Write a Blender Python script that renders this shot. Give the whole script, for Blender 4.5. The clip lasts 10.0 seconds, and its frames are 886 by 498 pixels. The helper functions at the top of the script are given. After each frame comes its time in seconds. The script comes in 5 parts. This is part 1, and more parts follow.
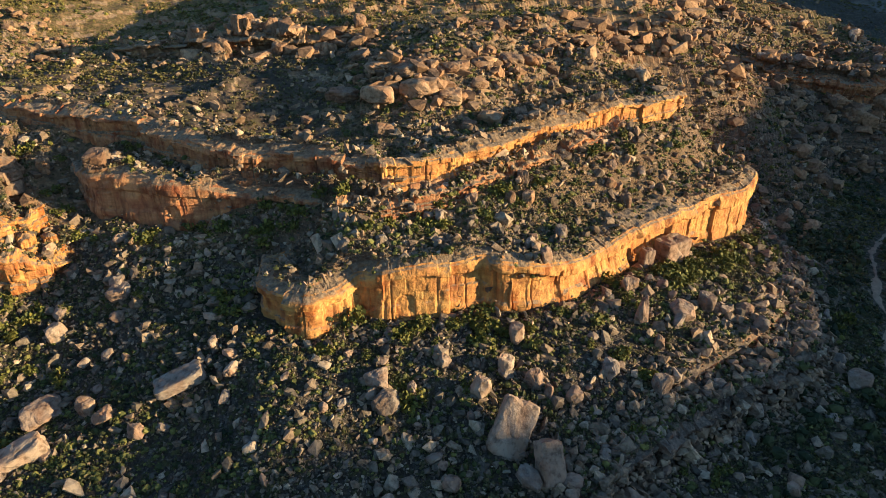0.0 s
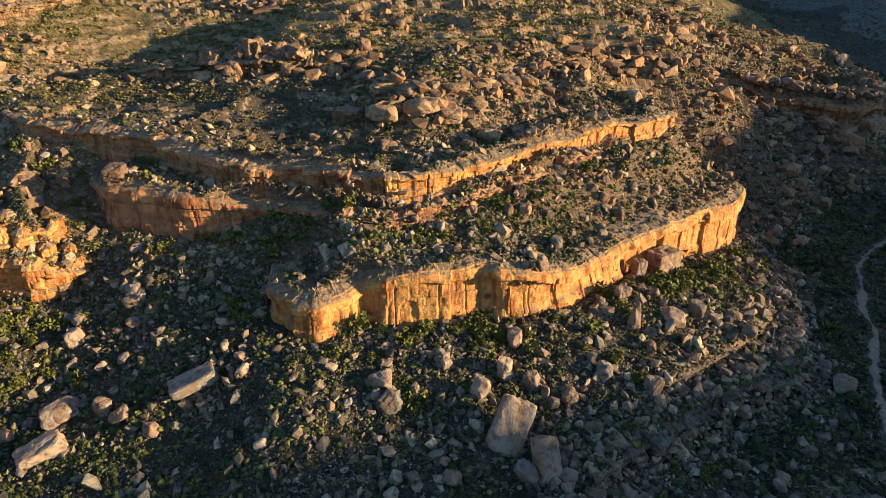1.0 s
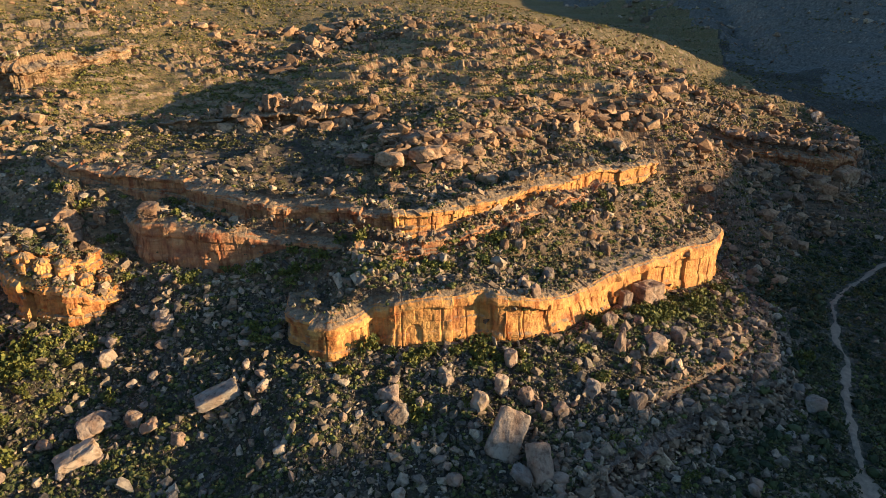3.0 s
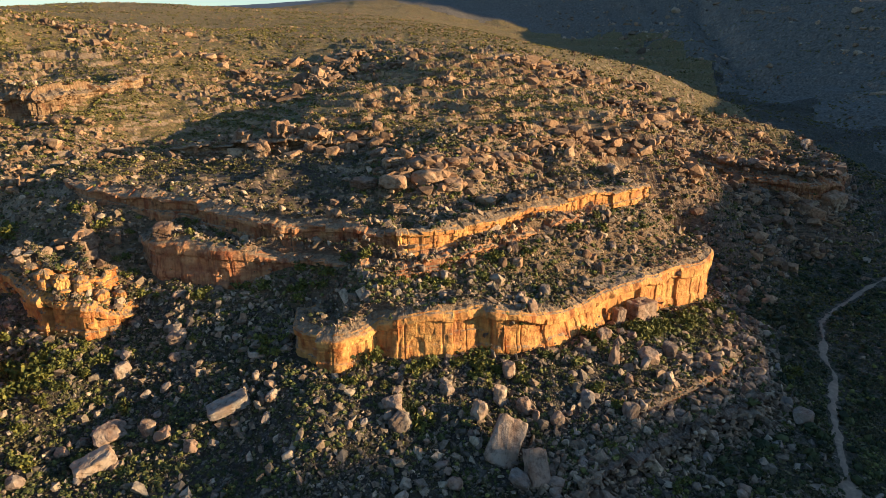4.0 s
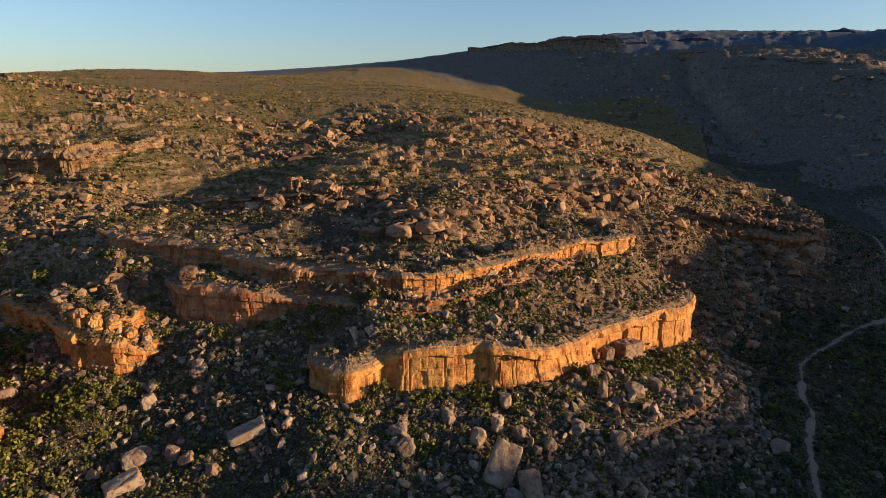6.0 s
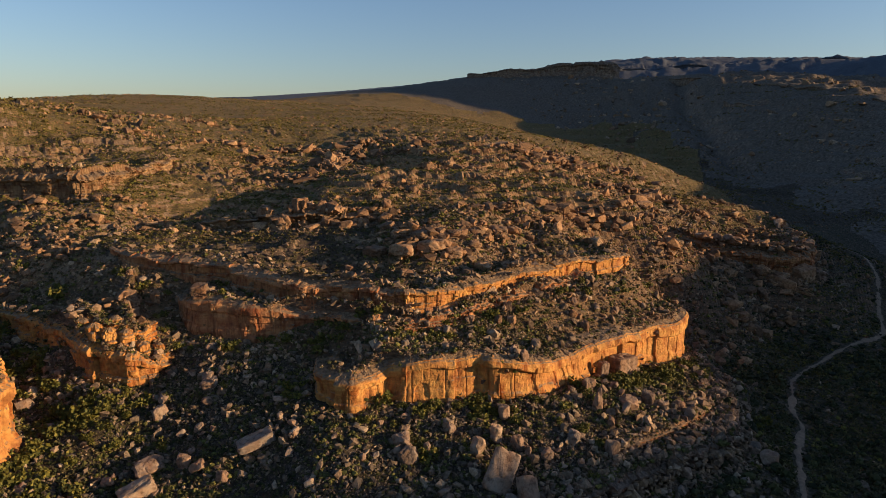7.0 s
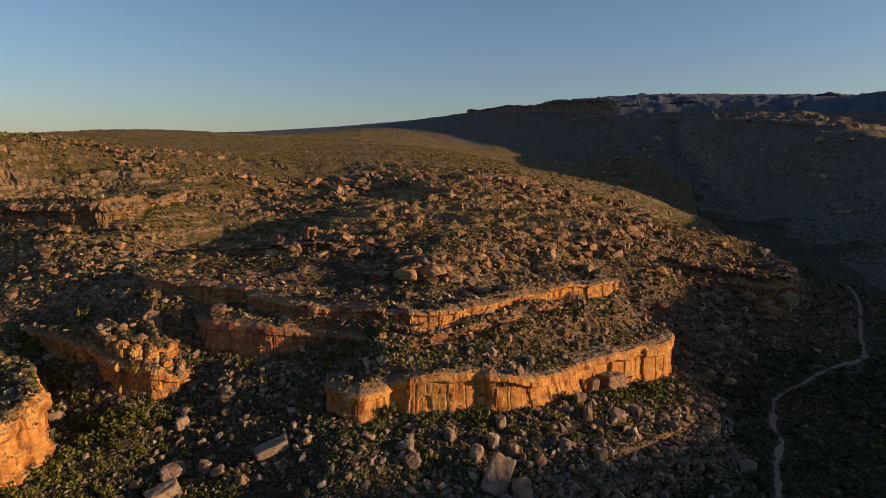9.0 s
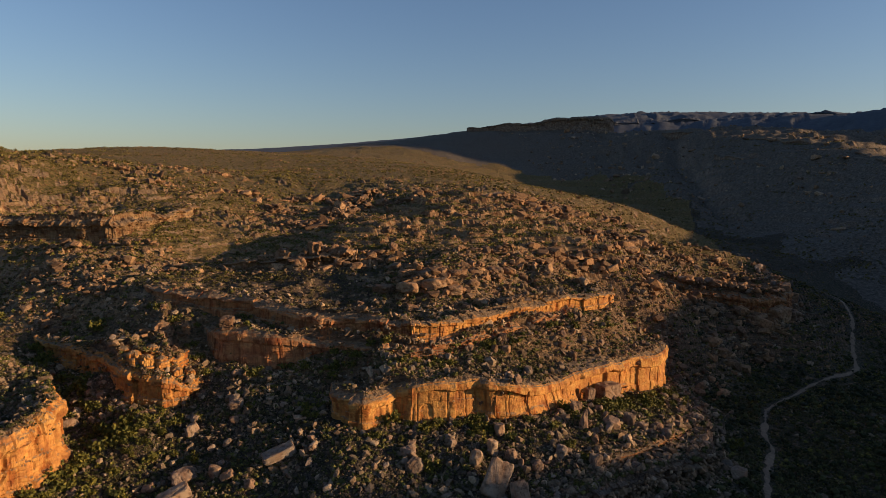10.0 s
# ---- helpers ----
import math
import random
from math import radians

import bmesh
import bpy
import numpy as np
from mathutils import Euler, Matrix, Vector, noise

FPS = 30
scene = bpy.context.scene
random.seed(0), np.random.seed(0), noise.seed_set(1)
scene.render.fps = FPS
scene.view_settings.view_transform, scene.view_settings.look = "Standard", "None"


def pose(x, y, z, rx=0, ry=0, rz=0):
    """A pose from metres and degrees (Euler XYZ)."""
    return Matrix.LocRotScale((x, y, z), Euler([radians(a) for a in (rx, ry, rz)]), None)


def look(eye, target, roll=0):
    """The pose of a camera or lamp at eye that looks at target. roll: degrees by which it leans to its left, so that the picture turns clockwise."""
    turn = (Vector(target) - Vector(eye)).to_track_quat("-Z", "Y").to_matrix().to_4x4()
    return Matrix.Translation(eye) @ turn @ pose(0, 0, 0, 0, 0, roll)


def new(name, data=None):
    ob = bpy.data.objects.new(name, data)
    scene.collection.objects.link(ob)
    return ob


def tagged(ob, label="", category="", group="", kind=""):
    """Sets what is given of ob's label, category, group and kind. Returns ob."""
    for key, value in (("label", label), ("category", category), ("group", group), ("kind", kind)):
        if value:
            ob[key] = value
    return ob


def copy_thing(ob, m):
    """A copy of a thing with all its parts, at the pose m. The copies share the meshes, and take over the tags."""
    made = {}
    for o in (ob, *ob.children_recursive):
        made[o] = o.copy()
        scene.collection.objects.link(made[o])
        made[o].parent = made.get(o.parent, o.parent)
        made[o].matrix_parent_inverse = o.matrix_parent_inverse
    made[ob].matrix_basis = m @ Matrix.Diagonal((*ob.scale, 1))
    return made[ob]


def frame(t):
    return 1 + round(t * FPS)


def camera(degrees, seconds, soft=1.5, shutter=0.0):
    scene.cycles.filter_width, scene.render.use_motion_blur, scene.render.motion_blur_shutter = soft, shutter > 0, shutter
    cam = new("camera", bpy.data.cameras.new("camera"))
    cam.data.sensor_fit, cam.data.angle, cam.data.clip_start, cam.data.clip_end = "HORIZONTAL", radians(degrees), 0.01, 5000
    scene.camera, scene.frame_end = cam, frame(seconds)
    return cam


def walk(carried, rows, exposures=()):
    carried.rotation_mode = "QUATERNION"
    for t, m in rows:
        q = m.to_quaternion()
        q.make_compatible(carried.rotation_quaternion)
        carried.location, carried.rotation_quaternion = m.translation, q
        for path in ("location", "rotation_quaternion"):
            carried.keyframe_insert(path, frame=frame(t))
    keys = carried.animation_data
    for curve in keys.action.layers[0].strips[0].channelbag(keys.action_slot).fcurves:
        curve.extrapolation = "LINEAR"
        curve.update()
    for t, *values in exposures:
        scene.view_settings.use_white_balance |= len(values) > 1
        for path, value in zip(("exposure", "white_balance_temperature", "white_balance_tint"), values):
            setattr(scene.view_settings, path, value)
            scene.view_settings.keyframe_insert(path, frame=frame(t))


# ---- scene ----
cam = camera(69.4, 10.0, soft=0.9)
METRES, EYE, TILT, LEAN, TURN = 80.0, 90.0, -28.0, 0.0, 0.0
ROWS = [
    (0.0, 0.0, 0.0, 0.0, 0.0, 0.0, -0.0),
    (0.5, -0.0022, -0.0404, -0.0204, -0.01, 0.87, -0.02),
    (1.0, -0.0043, -0.0821, -0.0412, -0.03, 2.19, -0.05),
    (1.5, -0.0072, -0.1244, -0.063, -0.06, 3.54, -0.08),
    (2.0, -0.0095, -0.1674, -0.0853, -0.09, 4.82, -0.11),
    (2.5, -0.0115, -0.211, -0.1076, -0.1, 6.08, -0.13),
    (4.0, -0.0174, -0.3436, -0.1769, -0.13, 9.85, -0.2),
    (4.5, -0.0198, -0.3884, -0.2001, -0.16, 11.2, -0.23),
    (5.0, -0.0219, -0.4334, -0.2238, -0.17, 12.56, -0.25),
    (5.5, -0.0239, -0.4786, -0.2477, -0.19, 13.9, -0.27),
    (7.0, -0.0304, -0.6137, -0.3217, -0.25, 17.36, -0.33),
    (7.5, -0.0321, -0.6555, -0.3444, -0.25, 18.01, -0.35),
    (8.0, -0.0341, -0.7033, -0.3702, -0.27, 18.79, -0.37),
    (8.5, -0.0357, -0.7453, -0.3932, -0.28, 19.51, -0.39),
    (9.0, -0.0375, -0.7933, -0.419, -0.3, 20.36, -0.4),
    (9.5, -0.0391, -0.8348, -0.4421, -0.31, 21.1, -0.42),
    (10.0, -0.0414, -0.8827, -0.4679, -0.32, 21.88, -0.43),
]
EXPOSURES = [(0.0, 1.60, 5330, 5), (2.5, 1.65, 5330, 7), (4.5, 1.46, 5500, 11), (5.5, 1.16, 5700, 16), (7.0, 0.70, 6120, 22), (10.0, 0.46, 6280, 23)]
walk(cam, [(t, pose(0, 0, EYE, TILT, LEAN, TURN) @ pose(METRES * x, METRES * y, METRES * z, 90 + pitch, roll, yaw)) for t, x, y, z, yaw, pitch, roll in ROWS], EXPOSURES)

# ---- light: a low evening sun from across the valley, clear sky ----
SUN_AZ, SUN_EL = radians(100.0), radians(10.5)
to_sun = Vector((math.sin(SUN_AZ) * math.cos(SUN_EL), math.cos(SUN_AZ) * math.cos(SUN_EL), math.sin(SUN_EL)))
world = bpy.data.worlds.new("evening_sky")
scene.world = world
world.use_nodes = True
wn = world.node_tree.nodes
sky = wn.new("ShaderNodeTexSky")
sky.sky_type, sky.sun_disc = "NISHITA", False
sky.sun_elevation, sky.sun_rotation = SUN_EL, SUN_AZ
sky.altitude, sky.air_density, sky.dust_density, sky.ozone_density = 600, 1.2, 1.0, 3.0
wn["Background"].inputs["Strength"].default_value = 0.088
world.node_tree.links.new(sky.outputs[0], wn["Background"].inputs["Color"])
sun = new("sun", bpy.data.lights.new("sun", "SUN"))
sun.data.energy, sun.data.angle, sun.data.color = 5.0, radians(0.6), (1.0, 0.70, 0.345)
sun.matrix_world = look((300, -75, 200), Vector((300, -75, 200)) - to_sun)


# ---- numeric helpers ----
def hash01(*k):
    """A number in 0..1 for each row of whole numbers."""
    h = np.zeros(np.broadcast(*k).shape, dtype=np.uint64)
    for i, a in enumerate(k):
        h = (h ^ (np.asarray(a).astype(np.int64).astype(np.uint64) * np.uint64(0x9E3779B97F4A7C15 + 2 * i))) * np.uint64(0xBF58476D1CE4E5B9)
        h ^= h >> np.uint64(29)
    return (h >> np.uint64(40)).astype(float) / float(1 << 24)


def noise2(x, y, seed=0):
    xi, yi = np.floor(x), np.floor(y)
    u, v = x - xi, y - yi
    u, v = u * u * u * (u * (u * 6 - 15) + 10), v * v * v * (v * (v * 6 - 15) + 10)
    a, b = hash01(xi, yi, seed), hash01(xi + 1, yi, seed)
    c, d = hash01(xi, yi + 1, seed), hash01(xi + 1, yi + 1, seed)
    return 2 * ((a * (1 - u) + b * u) * (1 - v) + (c * (1 - u) + d * u) * v) - 1


def fbm(x, y, octaves=4, seed=0):
    total, amp = 0, 1.0
    for i in range(octaves):
        total = total + amp * noise2(x * 2.03**i + 17.3 * i, y * 2.03**i - 9.1 * i, seed + i)
        amp *= 0.5
    return total


def smooth(a, b, x):
    """From 0 at a to 1 at b; a may lie above b."""
    k = np.clip((x - a) / (b - a), 0, 1)
    return k * k * (3 - 2 * k)


# ---- the landform ----
# Cliff bands: x, y, height of the rim, height of the foot; uphill lies to the left of the line.
CLIFFS = {
    "main": [(-38, 118, 26, 23), (-37, 111, 26, 19.5), (-36, 106, 27, 18.3), (-30.5, 102, 27.6, 17.5), (-25, 100.5, 27.8, 17), (-20, 104, 28, 17.3), (-17, 108, 28.5, 18),
             (-12, 105.5, 29.6, 18), (0, 107.5, 30.2, 17.6), (5, 109.3, 30.3, 17.6), (8.5, 111.4, 30, 18), (11, 108.6, 29.8, 17.6), (19, 109.8, 28.6, 17.2), (27, 114, 27.6, 16.8),
             (35, 122, 27, 16.5), (45, 131.5, 27.5, 16), (56, 139, 27.5, 15), (68, 147, 27.5, 14), (79, 154, 28, 12.8), (84, 160, 28.5, 12.6), (83, 168, 29, 13.5), (78, 180, 30, 18), (68, 192, 32, 30)],
    "west": [(-86, 141, 38, 34), (-81, 134, 40, 30.5), (-77, 129.5, 40.2, 28.8), (-66, 128.5, 40.3, 28.2), (-58, 126, 39.4, 27.6), (-50, 126.5, 37.8, 27.6), (-43, 127.5, 37.2, 29),
             (-36, 126.5, 37, 31), (-28, 124.5, 36.5, 31.8), (-18, 123.5, 35.8, 31.8), (-8, 121, 34.2, 31.3), (2, 121, 32, 30.5)],
    "upper": [(-115, 158, 50.0, 46.8), (-103, 150, 49.5, 44.8), (-88, 147, 49.0, 42.8), (-74, 143.5, 48.3, 41.3), (-60, 137, 47.0, 39.3), (-50, 132, 46.0, 37.3), (-44, 129.5, 45.8, 36.8),
              (-38, 131, 45.5, 37.3), (-28, 129, 45.0, 37.3), (-20, 126.5, 44.5, 37.3), (-12, 125, 44.0, 37.3), (-2, 128.5, 44.0, 37.3), (8, 134, 44.5, 37.8), (16, 140, 45.5, 38.3),
              (26, 146, 46.5, 39.3), (35, 154, 47.0, 39.3), (48, 162, 47.0, 40.8), (60, 167, 46.5, 41.3), (66, 174, 46.5, 42.3), (68, 184, 47.5, 45.3)],
    "tier": [(-22, 119.5, 37, 35.5), (-14, 119.5, 37.5, 34.3), (-4, 123, 38, 34.5), (6, 128, 38.2, 35), (14, 134, 39, 35.5), (22, 139.5, 40.3, 36.2), (30, 145.5, 40.8, 37.5), (38, 152, 41, 39.5), (46, 158, 42, 41.3)],
    "bluff": [(-150, 147, 33, 28), (-128, 133, 33, 24), (-116, 126, 32.5, 22), (-107, 119.5, 31.5, 19.8), (-102, 116.2, 31, 18.8), (-95.5, 114.2, 30, 18.6), (-89, 114.8, 28, 18.6), (-84, 117, 25.5, 19.3), (-80.5, 121.5, 24.5, 21), (-82, 129, 28, 26)],
    "crest": [(-114, 130, 36.5, 33.5), (-107, 124.5, 36.5, 31.5), (-101, 120.8, 35.5, 30.5), (-95, 119.8, 34.8, 29.5), (-90, 122, 33.5, 28.5), (-86.5, 127, 33.5, 29.5)],
    "near": [(-118, 60, 25, 10), (-113, 70, 26, 8), (-109.5, 78, 27, 8), (-107.5, 86, 28, 9), (-110.5, 94, 29, 10.5), (-117, 103, 29.5, 13), (-125, 113, 29.5, 16), (-137, 124, 29, 22)],
    "ledge": [(18, 66, 7, 5), (28, 76, 8, 4), (36, 81, 8.3, 2.5), (44, 86.5, 8.5, 1.8), (50, 90, 8.5, 2.5), (58, 97, 8.5, 3), (66, 99, 8.5, 2.5), (76, 106, 8, 1.5), (82, 113, 7.5, 1),
              (84, 122, 8, 2), (88, 133, 8.5, 3), (91, 142, 9, 5), (93, 152, 8, 7)],
    "bank": [(40, 93, 11.5, 10.5), (46, 96, 11.8, 9.7), (56, 103, 11.8, 9.2), (68, 112, 11, 8.7), (77, 121, 10.5, 8.8), (81, 129, 10, 9.3)],
    "spur": [(112, 262, 40, 37), (130, 250, 35, 28), (150, 246, 34, 23), (165, 244, 33, 20), (178, 252, 32, 18), (190, 270, 33, 20), (196, 292, 36, 25), (198, 325, 40, 36)],
    "far": [(-260, 245, 69.5, 60.5), (-220, 232, 69.5, 57.5), (-190, 228, 70.5, 56.5), (-172, 226, 70.5, 56.5), (-160, 226, 70.5, 57.5), (-152, 240, 70.5, 62.5), (-149, 260, 72, 66), (-148, 280, 73, 68.5), (-147, 304, 74, 71)],
    "outcrop": [(-98, 197, 53, 51), (-85, 192, 55.5, 51.5), (-70, 190, 57.5, 52.5), (-55, 188, 58, 53), (-40, 187, 58, 53.5), (-28, 190, 58, 55), (-18, 196, 59, 57.5)],
}


class Band:
    """A cliff line laid out at even steps, with its rim and foot heights and its uphill direction."""

    def __init__(self, rows, step):
        a = np.array(rows, float)
        run = np.concatenate([[0], np.cumsum(np.hypot(*np.diff(a[:, :2], axis=0).T))])
        n = max(8, int(run[-1] / step))
        self.s = np.linspace(0, run[-1], n)
        cols = [np.interp(self.s, run, a[:, i]) for i in range(4)]
        w = max(1, int(1.2 / step))
        cols = [self.soft(c, w) for c in cols]
        self.x, self.y, self.top, self.foot = cols
        wide = max(1, int(2.2 / step))
        tx, ty = np.gradient(self.soft(self.x, wide)), np.gradient(self.soft(self.y, wide))
        k = np.hypot(tx, ty)
        self.nx, self.ny = -ty / k, tx / k

    @staticmethod
    def soft(c, w):
        p = np.concatenate([2 * c[0] - c[w:0:-1], c, 2 * c[-1] - c[-2:-w - 2:-1]])
        return np.convolve(p, np.ones(2 * w + 1) / (2 * w + 1), "valid")


LINES = {k: Band(v, 1.0) for k, v in CLIFFS.items()}


def steps(x, y, edge=1.9):
    """The rise that the cliff bands add to the ground at each place."""
    out = np.zeros_like(x)
    for b in LINES.values():
        near = np.nonzero((x > b.x.min() - 120) & (x < b.x.max() + 120) & (y > b.y.min() - 20) & (y < b.y.max() + 140))[0]
        if not len(near):
            continue
        px, py = x[near], y[near]
        best, who = np.full(len(near), 1e18), np.zeros(len(near), int)
        for i in range(len(b.x)):
            q = (px - b.x[i])**2 + (py - b.y[i])**2
            m = q < best
            best[m], who[m] = q[m], i
        d = (px - b.x[who]) * b.nx[who] + (py - b.y[who]) * b.ny[who]
        d = np.sqrt(best) * np.sign(d)
        drop = (b.top - b.foot) * smooth(0, 7, b.s) * smooth(0, 7, b.s[-1] - b.s)
        out[near] += drop[who] * smooth(edge, edge + 1.4, d) / (1 + (np.maximum(d, 0) / 14)**2)
    return out


# Spot heights of the smooth landform under the cliffs.
SPOTS_VALLEY = [(96, 102, -0.8), (110, 131.6, -1.4), (126, 157, 1.5), (165, 205, 1), (208, 239, 1), (140, 100, -1), (220, 150, 0), (150, 60, -2), (300, 300, 2), (350, 150, 4),
                (87, 106, 1), (60, 70, 0), (311, 489, 2), (352, 692, 18), (260, 400, 2), (100, 170, 3), (130, 200, 4), (150, 228, 8)]
SPOTS_SLOPE = [(-83, 92.6, 7), (-49, 84.3, 7), (-79, 103, 11.5), (-42, 82, 8), (-55, 93, 11.5), (-61, 98.5, 12.5), (6, 82, 8.2), (-5, 87.4, 10.8), (17, 82, 8), (54, 102.4, 9.5), (32, 97, 11.5),
               (-42, 105, 18), (-110, 107, 11), (-91, 89.5, 8), (-72, 82, 5.5), (-66.5, 112, 19.5), (-77.4, 106, 13.5), (0, 55, 3), (-60, 55, 1), (56, 117, 14), (43, 118, 16.5), (85, 145, 10.5), (-52, 112, 21)]
SPOTS_PLATEAU = [(-118, 170, 50), (-156, 170, 45), (-200, 182, 33), (-235, 195, 26), (-225, 218, 42), (-50, 206, 60), (-70, 208, 56), (-90, 208, 50.5), (-112, 206, 47.5), (-18, 170, 54.5), (-8, 158, 52.5), (5, 163, 53.5), (0, 205, 60.5), (40, 185, 53), (75, 205, 45), (100, 225, 42), (-11, 225, 64), (110, 205, 22),
                 (-101, 366, 73), (-341, 546, 101), (-20, 334, 80), (40, 380, 82), (105, 430, 66), (165, 413, 40), (225, 539, 40), (270, 604, 36), (160, 330, 45), (60, 270, 62), (-200, 300, 74)]
SPOTS_FAR = [(-744, 927, 123), (-709, 952, 126), (-608, 1014, 136), (-489, 1072, 143), (-366, 1168, 141), (-455, 580, 98), (-258, 679, 100), (-161, 907, 117), (-32, 920, 113), (89, 815, 90), (147, 706, 75), (213, 690, 60),
             (368, 956, 70), (361, 1116, 90), (70, 1168, 105), (-700, 1500, 110), (-243, 1603, 179), (-82, 1618, 199), (51, 1619, 219), (169, 1611, 222), (311, 1591, 224), (405, 1569, 212), (150, 1412, 156), (327, 1332, 148)]
SPOTS_EAST = [(447, 1455, 208), (509, 1330, 202), (563, 1201, 186), (589, 1021, 164), (595, 902, 146), (592, 785, 118), (459, 1188, 149), (472, 967, 112), (475, 798, 70), (453, 637, 42), (443, 560, 28), (600, 420, 60), (650, 532, 108), (650, 452, 116), (650, 372, 114), (650, 252, 123), (650, 187, 120), (650, 152, 129), (650, 109, 142), (650, 84, 126), (650, 62, 120), (650, 32, 117)]
# The peaks near x = 1700 are an unseen massif added to shade the mountain.
SPOTS_EAST_UNSEEN = [(650, 16, 111), (650, -4, 121), (650, -28, 133),
              (650, -88, 135), (750, 32, 93), (760, 172, 80), (780, 302, 68), (780, 442, 58), (770, 532, 53), (560, 100, 60), (450, 100, 14), (700, 1500, 190), (850, 1000, 130), (900, 100, 90), (1700, 1460, 504), (1700, 1260, 504), (1700, 1110, 464), (1700, 990, 304), (1700, 860, 304), (1700, 750, 314), (1700, 620, 304), (1700, 410, 204), (1600, 160, 104), (1500, -90, 44), (1500, -340, 14), (1500, -740, 4), (1750, 1760, 464), (1450, 1010, 294), (1250, 1600, 270), (1000, 1250, 215)]
SPOTS_RIM = [(805, 2809, 361), (931, 2771, 361), (1104, 2708, 362), (1414, 2564, 376), (1462, 2306, 350), (1617, 2204, 355), (-875, 4029, 287), (300, 2600, 190), (-400, 2600, 150), (1900, 1200, 250), (2500, 0, 200), (0, -500, -5), (-400, -300, 0),
             (400, -400, 20), (-600, 200, 60), (0, -2500, 60), (-2500, -500, 80), (2000, -2000, 100), (-2500, 2500, 160), (0, -60, -2), (-150, 40, 6), (2600, 3000, 300), (-300, 120, 34)]
SPOTS = SPOTS_VALLEY + SPOTS_SLOPE + SPOTS_PLATEAU + SPOTS_FAR + SPOTS_EAST + SPOTS_EAST_UNSEEN + SPOTS_RIM
for key, rows in CLIFFS.items():
    b = Band(rows, 6.0)
    SPOTS += [(x + nx * 4.5, y + ny * 4.5, z) for x, y, z, nx, ny in zip(b.x, b.y, b.top, b.nx, b.ny)]
    SPOTS += [(x - nx * 2.0, y - ny * 2.0, z) for x, y, z, nx, ny in zip(b.x, b.y, b.foot, b.nx, b.ny)]
SPOTS = np.array(SPOTS, float)


def spread(x, y):
    r = np.hypot(x, y + 60) + 6
    return np.stack([160 * x / r, 160 * (y + 60) / r, 160 * np.log(r / 160)], -1)


KNOTS = spread(SPOTS[:, 0], SPOTS[:, 1])
gap = np.linalg.norm(KNOTS[:, None] - KNOTS[None], axis=-1)
size = len(KNOTS)
system = np.zeros((size + 4, size + 4))
system[:size, :size] = (gap / 160)**3 + np.eye(size) * 2e-5
system[:size, size], system[size, :size] = 1, 1
system[:size, size + 1:], system[size + 1:, :size] = KNOTS / 160, KNOTS.T / 160
WEIGHTS = np.linalg.solve(system, np.concatenate([SPOTS[:, 2] - steps(SPOTS[:, 0].copy(), SPOTS[:, 1].copy()), np.zeros(4)]))

TRACK = [(78, 60), (84, 76), (88, 88), (92, 97), (99, 111), (108, 127), (113, 133), (112, 140), (118, 150), (121, 156), (126, 166), (140, 181), (161, 198), (189, 214), (203, 228), (214, 250), (232, 279), (246, 315), (238, 327)]
RAVINE = [(505, 1345), (467, 1224), (445, 1103), (417, 963), (401, 858), (390, 777), (350, 650)]
WASH = [(40, 64), (48, 70), (56, 74), (64, 76), (72, 78), (80, 80), (88, 84)]


def lay(points, step):
    a = np.array(points, float)
    run = np.concatenate([[0], np.cumsum(np.hypot(*np.diff(a, axis=0).T))])
    s = np.linspace(0, run[-1], int(run[-1] / step))
    return [Band.soft(np.interp(s, run, a[:, i]), int(4 / step)) for i in (0, 1)] + [s]


track_x, track_y, track_s = lay(TRACK, 1.0)


def track_gap(x, y):
    best = np.full(x.shape, 1e9)
    near = np.nonzero((x > 70) & (x < 260) & (y > 40) & (y < 330))[0]
    for a, b in zip(track_x[::2], track_y[::2]):
        best[near] = np.minimum(best[near], np.hypot(x[near] - a, y[near] - b))
    return best


def pan_share(x, y):
    """Where the flat top above the long cliff band is bare rock, 0 to 1."""
    rim = 131 - 0.29 * np.minimum(x + 38, 0) + 0.35 * np.maximum(x + 12, 0)
    ragged = 9 * fbm(x / 11, y / 11, 4, 87)
    return smooth(-122, -112, x + ragged) * smooth(-20, -30, x + ragged) * smooth(1, 4, y - rim) * smooth(186, 178, y + ragged)


